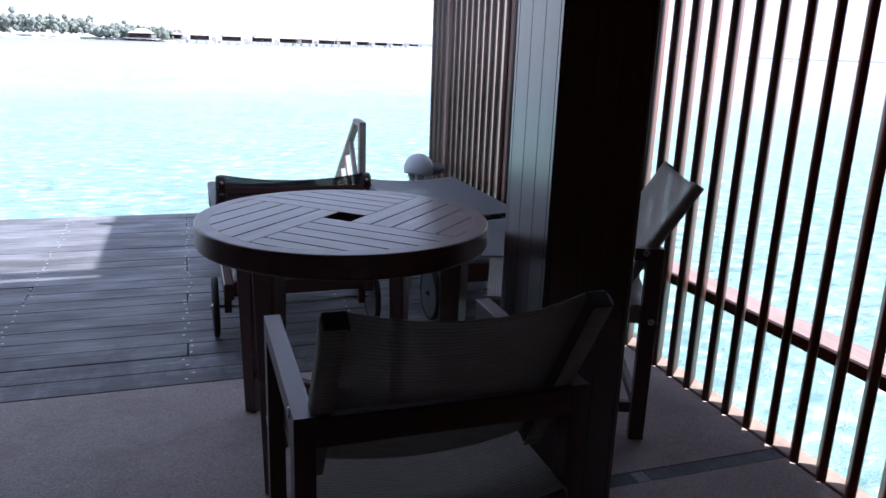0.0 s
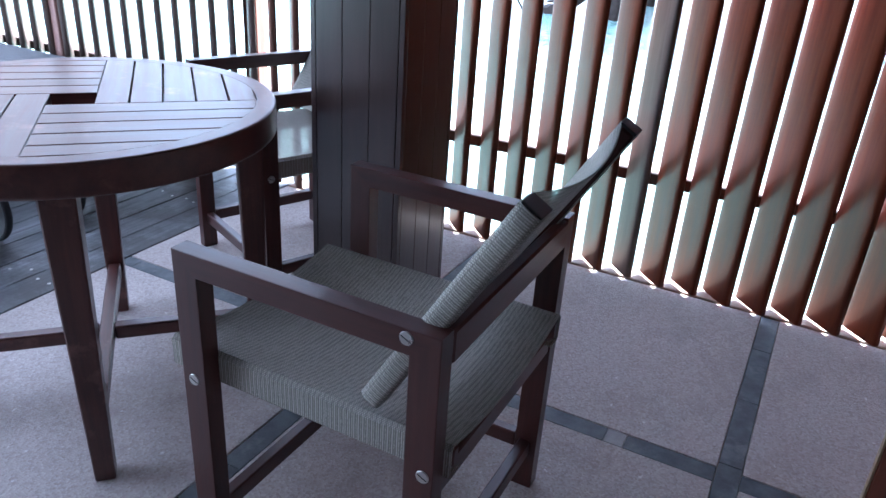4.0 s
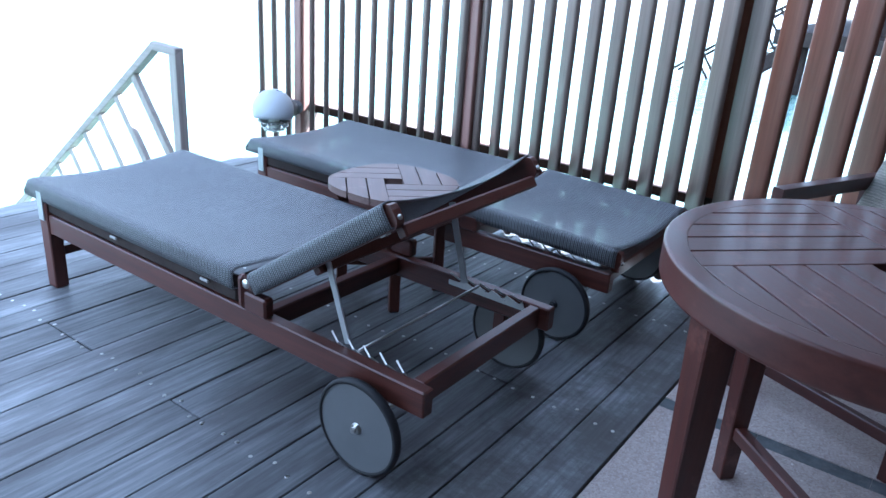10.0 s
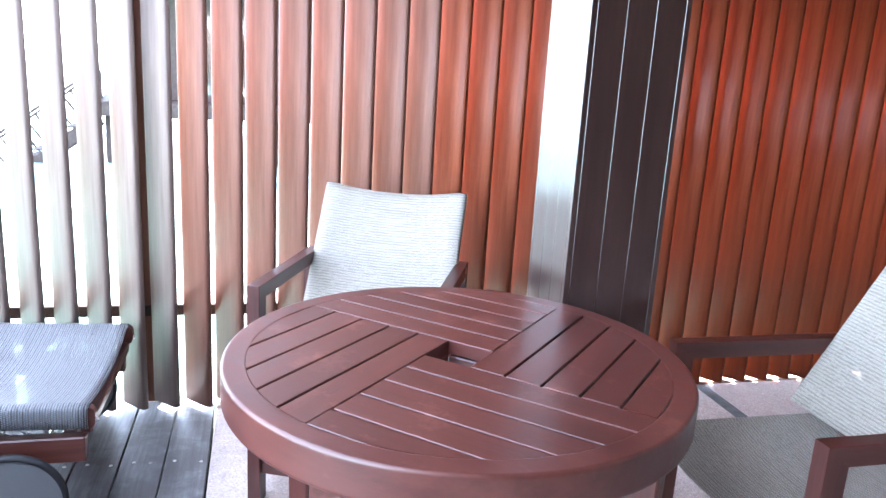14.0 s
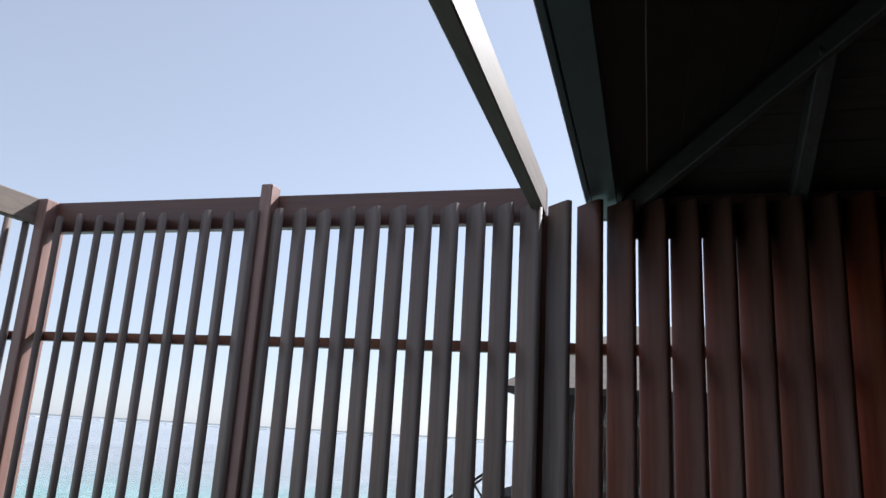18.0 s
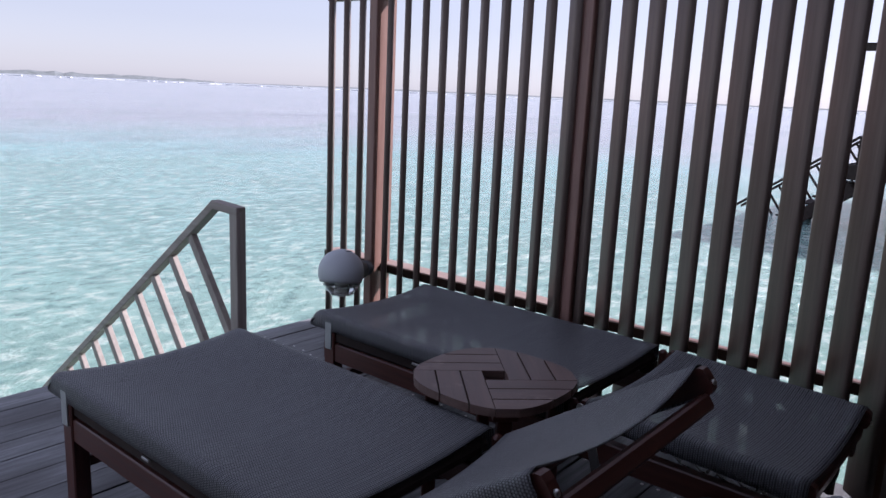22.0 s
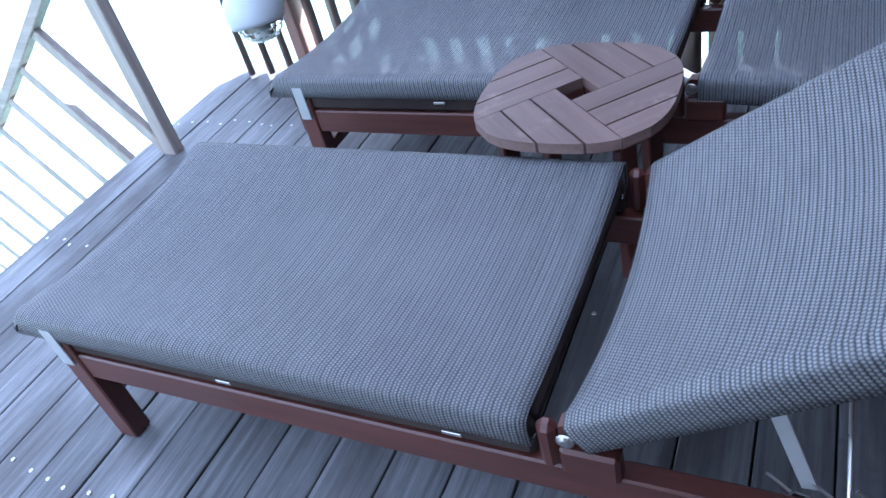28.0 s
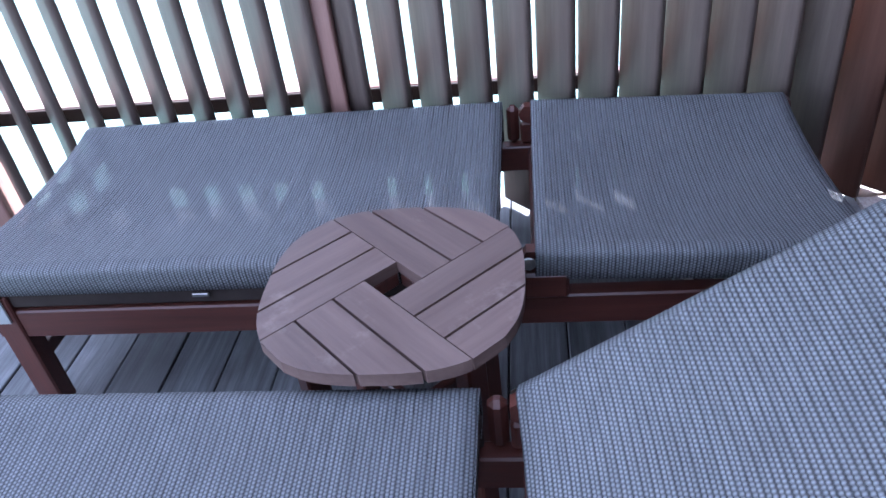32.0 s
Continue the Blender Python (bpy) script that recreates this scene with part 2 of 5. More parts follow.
def washed_concrete():
    m, n, l, b = node_mat("washed_pebble_floor", 0.75)
    v = coords(n, l, (1, 1, 1), True)
    vo = n.new("ShaderNodeTexVoronoi")
    vo.inputs["Scale"].default_value = 190.0
    l.new(v, vo.inputs["Vector"])
    big = noise_tex(n, l, v, 1.6, 5, 0.6)
    mid = noise_tex(n, l, v, 14.0, 4, 0.6)
    hs = n.new("ShaderNodeSeparateColor")
    l.new(vo.outputs["Color"], hs.inputs["Color"])
    peb = ramp(n, l, hs.outputs["Red"], [(0.0, (0.27, 0.20, 0.175)), (0.35, (0.44, 0.365, 0.33)), (0.8, (0.54, 0.48, 0.44)), (1.0, (0.66, 0.61, 0.57))])
    col = mixc(n, l, 0.45, peb, (0.48, 0.41, 0.375))
    col = mixc(n, l, calc(n, l, "MULTIPLY", ramp(n, l, big, [(0.35, (0, 0, 0)), (0.7, (1, 1, 1))]), 0.35), col, (0.33, 0.26, 0.23))
    col = mixc(n, l, calc(n, l, "MULTIPLY", mid, 0.25), col, (0.42, 0.36, 0.32))
    # old water marks, pale scuffs and grit
    mark = ramp(n, l, noise_tex(n, l, coords(n, l, (1.0, 1.3, 1), True), 3.4, 6, 0.7), [(0.50, (0, 0, 0)), (0.60, (1, 1, 1)), (0.66, (0.25, 0.25, 0.25))])
    col = mixc(n, l, calc(n, l, "MULTIPLY", mark, 0.30), col, (0.27, 0.215, 0.19))
    scuff = ramp(n, l, noise_tex(n, l, coords(n, l, (6.5, 9, 1), True), 1.6, 7, 0.75), [(0.60, (0, 0, 0)), (0.72, (1, 1, 1))])
    col = mixc(n, l, calc(n, l, "MULTIPLY", scuff, 0.34), col, (0.66, 0.62, 0.58))
    grit = ramp(n, l, noise_tex(n, l, v, 60.0, 2), [(0.70, (0, 0, 0)), (0.74, (1, 1, 1))])
    col = mixc(n, l, calc(n, l, "MULTIPLY", grit, 0.5), col, (0.20, 0.15, 0.13))
    speck = ramp(n, l, noise_tex(n, l, coords(n, l, (1, 1.2, 1), True), 38.0, 2), [(0.715, (0, 0, 0)), (0.74, (1, 1, 1))])
    col = mixc(n, l, calc(n, l, "MULTIPLY", speck, 0.7), col, (0.78, 0.75, 0.72))
    l.new(col, b.inputs["Base Color"])
    bump(n, l, b, vo.outputs["Distance"], 0.35, 0.002)
    return m


M_FLOOR = washed_concrete()


def stone(name, a, c, scale=18.0, rough=0.6, vary=0.4, dust=None):
    m, n, l, b = node_mat(name, rough)
    v = coords(n, l, (1, 1, 1), True)
    f = noise_tex(n, l, v, scale, 6, 0.65)
    col = hsv_random(n, l, ramp(n, l, f, [(0.3, a), (0.7, c)]), vary)
    if dust:
        d = ramp(n, l, noise_tex(n, l, v, 7.0, 6, 0.72), [(0.55, (0, 0, 0)), (0.68, (1, 1, 1))])
        col = mixc(n, l, calc(n, l, "MULTIPLY", d, 0.45), col, dust)
    l.new(col, b.inputs["Base Color"])
    bump(n, l, b, f, 0.3, 0.002)
    return m


M_SLATE = stone("slate_strip", (0.050, 0.056, 0.060), (0.125, 0.135, 0.14), 18.0, 0.6, 0.25, (0.26, 0.25, 0.24))
M_PALE = stone("pale_strip", (0.20, 0.19, 0.18), (0.36, 0.34, 0.32), 22)
M_KERB = stone("slab_edge", (0.22, 0.16, 0.12), (0.36, 0.27, 0.20), 12)
M_BLOCK = stone("wall_block", (0.10, 0.085, 0.068), (0.165, 0.14, 0.115), 9, 0.8, 0.3)
M_PLASTER = stone("house_plaster", (0.20, 0.165, 0.135), (0.28, 0.235, 0.20), 5, 0.85, 0.0)
M_ROOF = stone("roof_shingle", (0.10, 0.075, 0.06), (0.19, 0.15, 0.12), 7, 0.85, 0.2)
M_DARK = stone("dark_boards_and_shade", (0.030, 0.022, 0.020), (0.060, 0.045, 0.040), 9, 0.8, 0.2)
M_DARK.node_tree.nodes["Principled BSDF"].inputs["Specular IOR Level"].default_value = 0.15


def fabric(name, base, lightc, px, py, strength=0.6, rough=0.75, thread=None, streak=0.45, solidity=0.55, run=None):
    """Woven sling cloth: px and py are the thread pitches in metres."""
    m, n, l, b = node_mat(name, rough, 0, 0, 0.4)
    tc = n.new("ShaderNodeTexCoord")
    sp = n.new("ShaderNodeSeparateXYZ")
    l.new(tc.outputs["Object"], sp.inputs[0])
    wob = noise_tex(n, l, tc.outputs["Object"], 60.0, 2)
    along = sp.outputs[run] if run else calc(n, l, "SUBTRACT", sp.outputs["Z"], sp.outputs["Y"])
    cords, beads = (sp.outputs["Y"], calc(n, l, "SUBTRACT", calc(n, l, "ABSOLUTE", sp.outputs["X"]), sp.outputs["Z"])) if thread == "Y" else (sp.outputs["X"], along)
    x = calc(n, l, "MULTIPLY", cords, 2 * math.pi / px)
    y = calc(n, l, "MULTIPLY", beads, 2 * math.pi / py)
    y = calc(n, l, "ADD", y, calc(n, l, "MULTIPLY", wob, 2.0))
    sx = calc(n, l, "SINE", x)
    y2 = calc(n, l, "ADD", y, calc(n, l, "MULTIPLY", calc(n, l, "SIGN", sx), 1.57))
    w = calc(n, l, "MULTIPLY", calc(n, l, "ADD", calc(n, l, "SINE", y2), 1.0), 0.5)
    if thread == "Y":
        # cords across the width, beaded by the cross threads
        w = calc(n, l, "ADD", calc(n, l, "MULTIPLY", w, 0.72), 0.28)
    w = calc(n, l, "MULTIPLY", w, calc(n, l, "ABSOLUTE", sx))
    if thread == "Y":
        # a deeper groove beside every second cord
        groove = calc(n, l, "POWER", calc(n, l, "ABSOLUTE", calc(n, l, "SINE", calc(n, l, "MULTIPLY", x, 0.5))), 0.6)
        w = calc(n, l, "MULTIPLY", w, calc(n, l, "ADD", calc(n, l, "MULTIPLY", groove, 0.9), 0.2))
    col = mixc(n, l, w, base, lightc)
    if thread == "X":
        # slub lines across, broken and uneven
        drift = noise_tex(n, l, coords(n, l, (2.5, 22, 22)), 1.0, 3)
        ph = calc(n, l, "ADD", calc(n, l, "MULTIPLY", along, 2 * math.pi / 0.0092), calc(n, l, "MULTIPLY", drift, 4.0))
        fine = noise_tex(n, l, coords(n, l, (9, 330, 330)), 1.0, 2)
        s1 = calc(n, l, "ADD", calc(n, l, "MULTIPLY", calc(n, l, "SINE", ph), 0.17), fine)
        s1 = ramp(n, l, s1, [(0.50, (0, 0, 0)), (0.64, (1, 1, 1))])
    else:
        s1 = ramp(n, l, noise_tex(n, l, coords(n, l, (2, 160, 160)), 1.0, 2), [(0.40, (0, 0, 0)), (0.62, (1, 1, 1))])
    col = mixc(n, l, calc(n, l, "MULTIPLY", s1, streak), col, tuple(c * 0.5 for c in base))
    s2 = noise_tex(n, l, tc.outputs["Object"], 3.5, 4)
    col = mixc(n, l, calc(n, l, "MULTIPLY", s2, 0.25), col, lightc)
    l.new(col, b.inputs["Base Color"])
    # open mesh: light and view pass between the threads
    l.new(calc(n, l, "ADD", calc(n, l, "MULTIPLY", w, 0.35), solidity), b.inputs["Alpha"])
    bump(n, l, b, w, strength, 0.0012)
    return m


M_CHAIRCLOTH = {a: fabric("chair_sling_" + a, (0.305, 0.280, 0.236), (0.51, 0.475, 0.420), 0.0042, 0.0042, 0.4, 0.8, "X", 0.62, 0.66, a) for a in "YZ"}
M_SLING = fabric("lounger_sling", (0.028, 0.028, 0.030), (0.282, 0.288, 0.302), 0.0130, 0.0062, 0.6, 0.52, "Y", 0.30, 0.66)


def plain(name, col, rough=0.5, metal=0.0, scale=30.0, depth=0.2):
    m, n, l, b = node_mat(name, rough, metal)
    f = noise_tex(n, l, coords(n, l), scale, 4)
    l.new(mixc(n, l, calc(n, l, "MULTIPLY", f, depth * 2), col, tuple(c * 0.6 for c in col)), b.inputs["Base Color"])
    l.new(calc(n, l, "ADD", calc(n, l, "MULTIPLY", f, 0.2), rough - 0.1), b.inputs["Roughness"])
    return m


M_STEEL = plain("steel", (0.62, 0.61, 0.58), 0.3, 1.0)
M_GALV = plain("galvanised", (0.46, 0.47, 0.47), 0.42, 0.3)
M_WHITEMETAL = plain("white_metal", (0.75, 0.74, 0.70), 0.4, 0.2)
M_RUBBER = plain("rubber", (0.018, 0.018, 0.020), 0.7)
M_DISC = plain("wheel_disc", (0.16, 0.165, 0.17), 0.55, 0.0, 12, 0.25)
M_LAMP = plain("lamp_hood", (0.52, 0.55, 0.58), 0.45, 0.0, 14, 0.15)
M_BLACK = plain("black_plastic", (0.02, 0.02, 0.022), 0.45)
M_GUTTER = plain("fascia_paint", (0.055, 0.058, 0.064), 0.45, 0.0, 5, 0.15)


def glass(name, tint=(0.92, 0.95, 0.94)):
    m, n, l, b = node_mat(name, 0.02)
    b.inputs["Base Color"].default_value = (*tint, 1)
    b.inputs["Transmission Weight"].default_value = 1.0
    b.inputs["IOR"].default_value = 1.45
    return m


M_GLASS = glass("clear_glass")
M_PANE = glass("smoked_glass", (0.74, 0.71, 0.66))


def sea_water():
    m, n, l, b = node_mat("sea_water", 0.14, 0, 0, 0.36)
    g = n.new("ShaderNodeNewGeometry")
    sp = n.new("ShaderNodeSeparateXYZ")
    l.new(g.outputs["Position"], sp.inputs[0])
    ln = n.new("ShaderNodeVectorMath")
    ln.operation = "LENGTH"
    l.new(g.outputs["Position"], ln.inputs[0])
    dist = ln.outputs["Value"]
    mp = n.new("ShaderNodeMapping")
    mp.inputs["Scale"].default_value = (0.012, 0.05, 1)
    l.new(g.outputs["Position"], mp.inputs["Vector"])
    patch = noise_tex(n, l, mp.outputs["Vector"], 1.0, 5, 0.6)
    near = noise_tex(n, l, g.outputs["Position"], 0.45, 5, 0.65)
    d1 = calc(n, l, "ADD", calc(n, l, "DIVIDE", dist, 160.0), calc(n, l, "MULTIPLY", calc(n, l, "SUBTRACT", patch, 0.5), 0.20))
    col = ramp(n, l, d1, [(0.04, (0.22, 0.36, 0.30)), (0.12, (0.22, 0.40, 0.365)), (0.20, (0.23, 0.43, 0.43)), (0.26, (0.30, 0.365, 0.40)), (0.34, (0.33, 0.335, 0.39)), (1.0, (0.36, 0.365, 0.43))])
    # coral heads and weed under the shallow water
    coral = ramp(n, l, near, [(0.36, (1, 1, 1)), (0.54, (0, 0, 0))])
    col = mixc(n, l, calc(n, l, "MULTIPLY", coral, 0.45), col, (0.13, 0.25, 0.22))
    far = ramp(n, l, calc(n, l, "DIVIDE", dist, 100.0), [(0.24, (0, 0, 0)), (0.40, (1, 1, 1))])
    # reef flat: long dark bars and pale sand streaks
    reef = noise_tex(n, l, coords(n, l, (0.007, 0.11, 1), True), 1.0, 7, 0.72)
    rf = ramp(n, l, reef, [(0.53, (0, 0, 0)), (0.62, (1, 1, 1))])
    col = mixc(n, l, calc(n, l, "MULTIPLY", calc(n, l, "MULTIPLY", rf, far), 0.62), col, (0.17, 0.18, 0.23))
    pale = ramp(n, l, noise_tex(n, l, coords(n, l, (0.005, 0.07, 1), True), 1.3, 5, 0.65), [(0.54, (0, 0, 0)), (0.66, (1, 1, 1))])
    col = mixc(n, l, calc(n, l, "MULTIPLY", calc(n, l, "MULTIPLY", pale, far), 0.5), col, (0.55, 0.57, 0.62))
    # short wind ripples: shaded troughs and shining crests painted into the colour
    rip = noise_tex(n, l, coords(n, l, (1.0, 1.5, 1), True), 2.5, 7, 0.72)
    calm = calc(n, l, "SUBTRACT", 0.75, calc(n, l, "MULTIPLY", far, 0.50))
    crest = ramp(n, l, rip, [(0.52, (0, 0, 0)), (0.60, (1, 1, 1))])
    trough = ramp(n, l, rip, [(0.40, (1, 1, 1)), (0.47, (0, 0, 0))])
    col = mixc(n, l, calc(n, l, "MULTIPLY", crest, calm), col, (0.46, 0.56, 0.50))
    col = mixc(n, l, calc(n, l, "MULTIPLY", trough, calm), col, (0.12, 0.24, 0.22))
    l.new(col, b.inputs["Base Color"])
    w2 = noise_tex(n, l, coords(n, l, (0.25, 0.5, 1), True), 1.0, 3)
    bump(n, l, b, calc(n, l, "ADD", rip, calc(n, l, "MULTIPLY", w2, 1.5)), 0.8, 0.14)
    return m


M_SEA = sea_water()


# tree green lifted and greyed to carry the haze of distance
def hazed_foliage():
    m, n, l, b = node_mat("hazed_foliage", 0.7)
    f = noise_tex(n, l, coords(n, l), 0.25, 5)
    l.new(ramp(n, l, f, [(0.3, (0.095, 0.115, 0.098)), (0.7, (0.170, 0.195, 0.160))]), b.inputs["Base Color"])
    return m


M_LEAF = hazed_foliage()
# horizon land: air haze mixed into the scrub's grey
M_SCRUB = stone("hazed_scrub", (0.13, 0.15, 0.15), (0.23, 0.25, 0.26), 0.05, 0.9, 0.0)
# distance haze on the far villas is put into this pale grey
M_THATCH = stone("hazed_thatch", (0.24, 0.22, 0.20), (0.38, 0.35, 0.33), 0.4, 0.9, 0.3)
M_SAND = stone("sand", (0.50, 0.45, 0.36), (0.62, 0.57, 0.48), 0.3, 0.9, 0.0)
M_FOAM = plain("foam", (0.85, 0.87, 0.88), 0.8, 0.0, 0.02, 0.1)


# ---- mesh helpers ----
def add_box(bm, lo, hi, bev=0.0, m=None, segs=1):
    """A box between two corners, with bevelled edges, turned by m."""
    lo, hi = Vector(lo), Vector(hi)
    c, s = (lo + hi) / 2, hi - lo
    made = bmesh.ops.create_cube(bm, size=1.0, matrix=Matrix.Translation(c) @ Matrix.Diagonal((*s, 1)))["verts"]
    if bev:
        edges = list({e for v in made for e in v.link_edges})
        out = bmesh.ops.bevel(bm, geom=edges, offset=bev, segments=segs, profile=0.7, affect="EDGES")
        made = list({v for f in out["faces"] for v in f.verts} | {v for v in made if v.is_valid})
    if m is not None:
        bmesh.ops.transform(bm, matrix=m, verts=made)
    return made


def add_beam(bm, a, b, w, h, bev=0.004, up=(0, 0, 1)):
    """A bar from a to b, w across and h deep."""
    a, b = Vector(a), Vector(b)
    y = (b - a).normalized()
    x = y.cross(Vector(up)).normalized()
    z = x.cross(y)
    m = Matrix((x, y, z)).transposed().to_4x4()
    m.translation = a
    return add_box(bm, (-w / 2, 0, -h / 2), (w / 2, (b - a).length, h / 2), bev, m)


def add_cyl(bm, a, b, r, n=12, r2=None):
    a, b = Vector(a), Vector(b)
    d = b - a
    m = Matrix.Translation((a + b) / 2) @ d.to_track_quat("Z", "Y").to_matrix().to_4x4()
    bmesh.ops.create_cone(bm, cap_ends=True, segments=n, radius1=r, radius2=r if r2 is None else r2, depth=d.length, matrix=m)


def add_prism(bm, pts, z0, z1, m=None):
    """A flat piece with a given outline, between two heights."""
    lo = [bm.verts.new((x, y, z0)) for x, y in pts]
    hi = [bm.verts.new((x, y, z1)) for x, y in pts]
    k = len(pts)
    bm.faces.new(lo[::-1])
    bm.faces.new(hi)
    for i in range(k):
        bm.faces.new((lo[i], lo[(i + 1) % k], hi[(i + 1) % k], hi[i]))
    if m is not None:
        bmesh.ops.transform(bm, matrix=m, verts=lo + hi)


def add_sheet(bm, fn, nu, nv, thick):
    """A curved sheet: fn(u, v) with u and v from 0 to 1, given a thickness."""
    g = [[bm.verts.new(fn(i / nu, j / nv)) for j in range(nv + 1)] for i in range(nu + 1)]
    fs = [bm.faces.new((g[i][j], g[i + 1][j], g[i + 1][j + 1], g[i][j + 1])) for i in range(nu) for j in range(nv)]
    bmesh.ops.recalc_face_normals(bm, faces=fs)
    bmesh.ops.solidify(bm, geom=fs, thickness=thick)


def mesh_of(name, bm, mat, smooth=False):
    me = bpy.data.meshes.new(name)
    bmesh.ops.recalc_face_normals(bm, faces=bm.faces)
    bm.to_mesh(me)
    bm.free()
    me.materials.append(mat)
    if smooth:
        me.polygons.foreach_set("use_smooth", [len(q.vertices) < 5 for q in me.polygons])
    return me


def part(name, bm, mat, parent, label="", smooth=False):
    ob = new(name, mesh_of(name, bm, mat, smooth))
    ob.parent = parent
    return tagged(ob, label)


def thing(name, label, category, m=None, group="", kind=""):
    ob = tagged(new(name), label, category, group, kind)
    ob.empty_display_size = 0.1
    if m is not None:
        ob.matrix_world = m
    return ob


def solid(name, bm, mat, label, category="", kind="structure", m=None, smooth=False):
    ob = tagged(new(name, mesh_of(name, bm, mat, smooth)), label, category, "", kind)
    if m is not None:
        ob.matrix_world = m
    return ob


def boxpart(name, lo, hi, mat, parent, bev=0.004, label="", m=None):
    bm = bmesh.new()
    add_box(bm, lo, hi, bev, m)
    return part(name, bm, mat, parent, label)


def beampart(name, a, b, w, h, mat, parent, bev=0.004, label="", up=(0, 0, 1)):
    bm = bmesh.new()
    add_beam(bm, a, b, w, h, bev, up)
    return part(name, bm, mat, parent, label)


def rodpart(name, a, b, r, mat, parent, label="", n=10):
    bm = bmesh.new()
    add_cyl(bm, a, b, r, n)
    return part(name, bm, mat, parent, label, True)


def bolt(parent, at, way, r=0.009):
    """A domed bolt head with a slot, facing way."""
    at, way = Vector(at), Vector(way).normalized()
    bm = bmesh.new()
    add_cyl(bm, at, at + way * 0.003, r, 12, r * 0.92)
    add_cyl(bm, at + way * 0.003, at + way * 0.006, r * 0.92, 12, r * 0.45)
    return part("bolt", bm, M_STEEL, parent, "round steel bolt head")


# ---- places ----
EDGE_Y = 3.51      # sea edge of the deck
SCREEN_X = 1.385   # middle of the slatted screen
HOUSE_Y = -2.46   # line of the folding doors
BACK_Y = -3.05    # block wall behind the side bay
SEA_Z = -1.55
POSTS = (0.735, 1.930, 3.070)
WEST = -4.2

# ---- sea and distance ----
bm = bmesh.new()
rings = [0, 6, 14, 30, 70, 180, 500, 1400, 4600]
seg = 48
prev = None
for r in rings:
    row = [bm.verts.new((0, 0, 0))] if r == 0 else [bm.verts.new((r * math.cos(2 * math.pi * i / seg), r * math.sin(2 * math.pi * i / seg), 0)) for i in range(seg)]
    if prev is not None:
        for i in range(seg):
            if len(prev) == 1:
                bm.faces.new((prev[0], row[i], row[(i + 1) % seg]))
            else:
                bm.faces.new((prev[i], row[i], row[(i + 1) % seg], prev[(i + 1) % seg]))
    prev = row
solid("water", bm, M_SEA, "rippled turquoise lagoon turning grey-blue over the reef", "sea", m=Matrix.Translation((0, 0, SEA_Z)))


def bearing(yaw, dist, z=SEA_Z):
    a = radians(yaw)
    return Vector((-math.sin(a) * dist, math.cos(a) * dist, z))


def far_land(name, yaw0, yaw1, dist, high, label, seed, trees=0):
    """A low strip of land with scrub along a stretch of the horizon."""
    rnd = random.Random(seed)
    bm = bmesh.new()
    k = 40
    front, top, back = [], [], []
    for i in range(k + 1):
        y = yaw0 + (yaw1 - yaw0) * i / k
        edge = min(1, 6 * i / k, 6 * (k - i) / k)
        h = high * (0.35 + 0.65 * edge) * rnd.uniform(0.7, 1.15)
        front.append(bm.verts.new(bearing(y, dist, SEA_Z - 0.3)))
        top.append(bm.verts.new(bearing(y, dist * 1.01, SEA_Z + h)))
        back.append(bm.verts.new(bearing(y, dist * 1.15, SEA_Z - 0.3)))
    for i in range(k):
        bm.faces.new((front[i], front[i + 1], top[i + 1], top[i]))
        bm.faces.new((top[i], top[i + 1], back[i + 1], back[i]))
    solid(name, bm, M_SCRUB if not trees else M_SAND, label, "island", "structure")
    if not trees:
        return
    bm = bmesh.new()
    for i in range(trees):
        f = rnd.random()
        y = yaw0 + (yaw1 - yaw0) * f
        hi = (1.0 if f < 0.75 else 0.65) * rnd.uniform(0.6, 1.0) * 10.5
        if rnd.random() < 0.05:
            hi *= 1.35
        c = bearing(y, dist * rnd.uniform(1.0, 1.06), SEA_Z + 0.5)
        for _ in range(7):
            q = Vector((rnd.gauss(0, 2.2), rnd.gauss(0, 2.2), hi * rnd.uniform(0.35, 1.0)))
            s = rnd.uniform(0.7, 1.9)
            mm = Matrix.Translation(c + q) @ Euler((rnd.random() * 3, rnd.random() * 3, 0)).to_matrix().to_4x4() @ Matrix.Diagonal((s, s * rnd.uniform(0.6, 1.2), s * rnd.uniform(0.5, 0.9), 1))
            bmesh.ops.create_icosphere(bm, subdivisions=1, radius=1.0, matrix=mm)
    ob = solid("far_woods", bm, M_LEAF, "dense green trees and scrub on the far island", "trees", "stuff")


far_land("ground", 22, 0.5, 420, 1.2, "sandy shore of a wooded island across the lagoon", 4, 210)
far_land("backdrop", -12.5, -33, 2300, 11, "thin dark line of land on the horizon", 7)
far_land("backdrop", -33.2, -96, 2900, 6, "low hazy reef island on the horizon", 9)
bm = bmesh.new()
rnd = random.Random(12)
for i in range(110):
    y = -18 - i * 0.75 + rnd.uniform(-0.3, 0.3)
    d = 900 + rnd.uniform(-60, 60)
    ln = rnd.uniform(3, 14)
    add_beam(bm, bearing(y, d, SEA_Z + 0.2), bearing(y - ln / 16, d + rnd.uniform(-5, 5), SEA_Z + 0.2), 3, rnd.uniform(0.6, 1.8), 0)
solid("breaking_waves", bm, M_FOAM, "white surf breaking along the outer reef", "surf", "stuff")

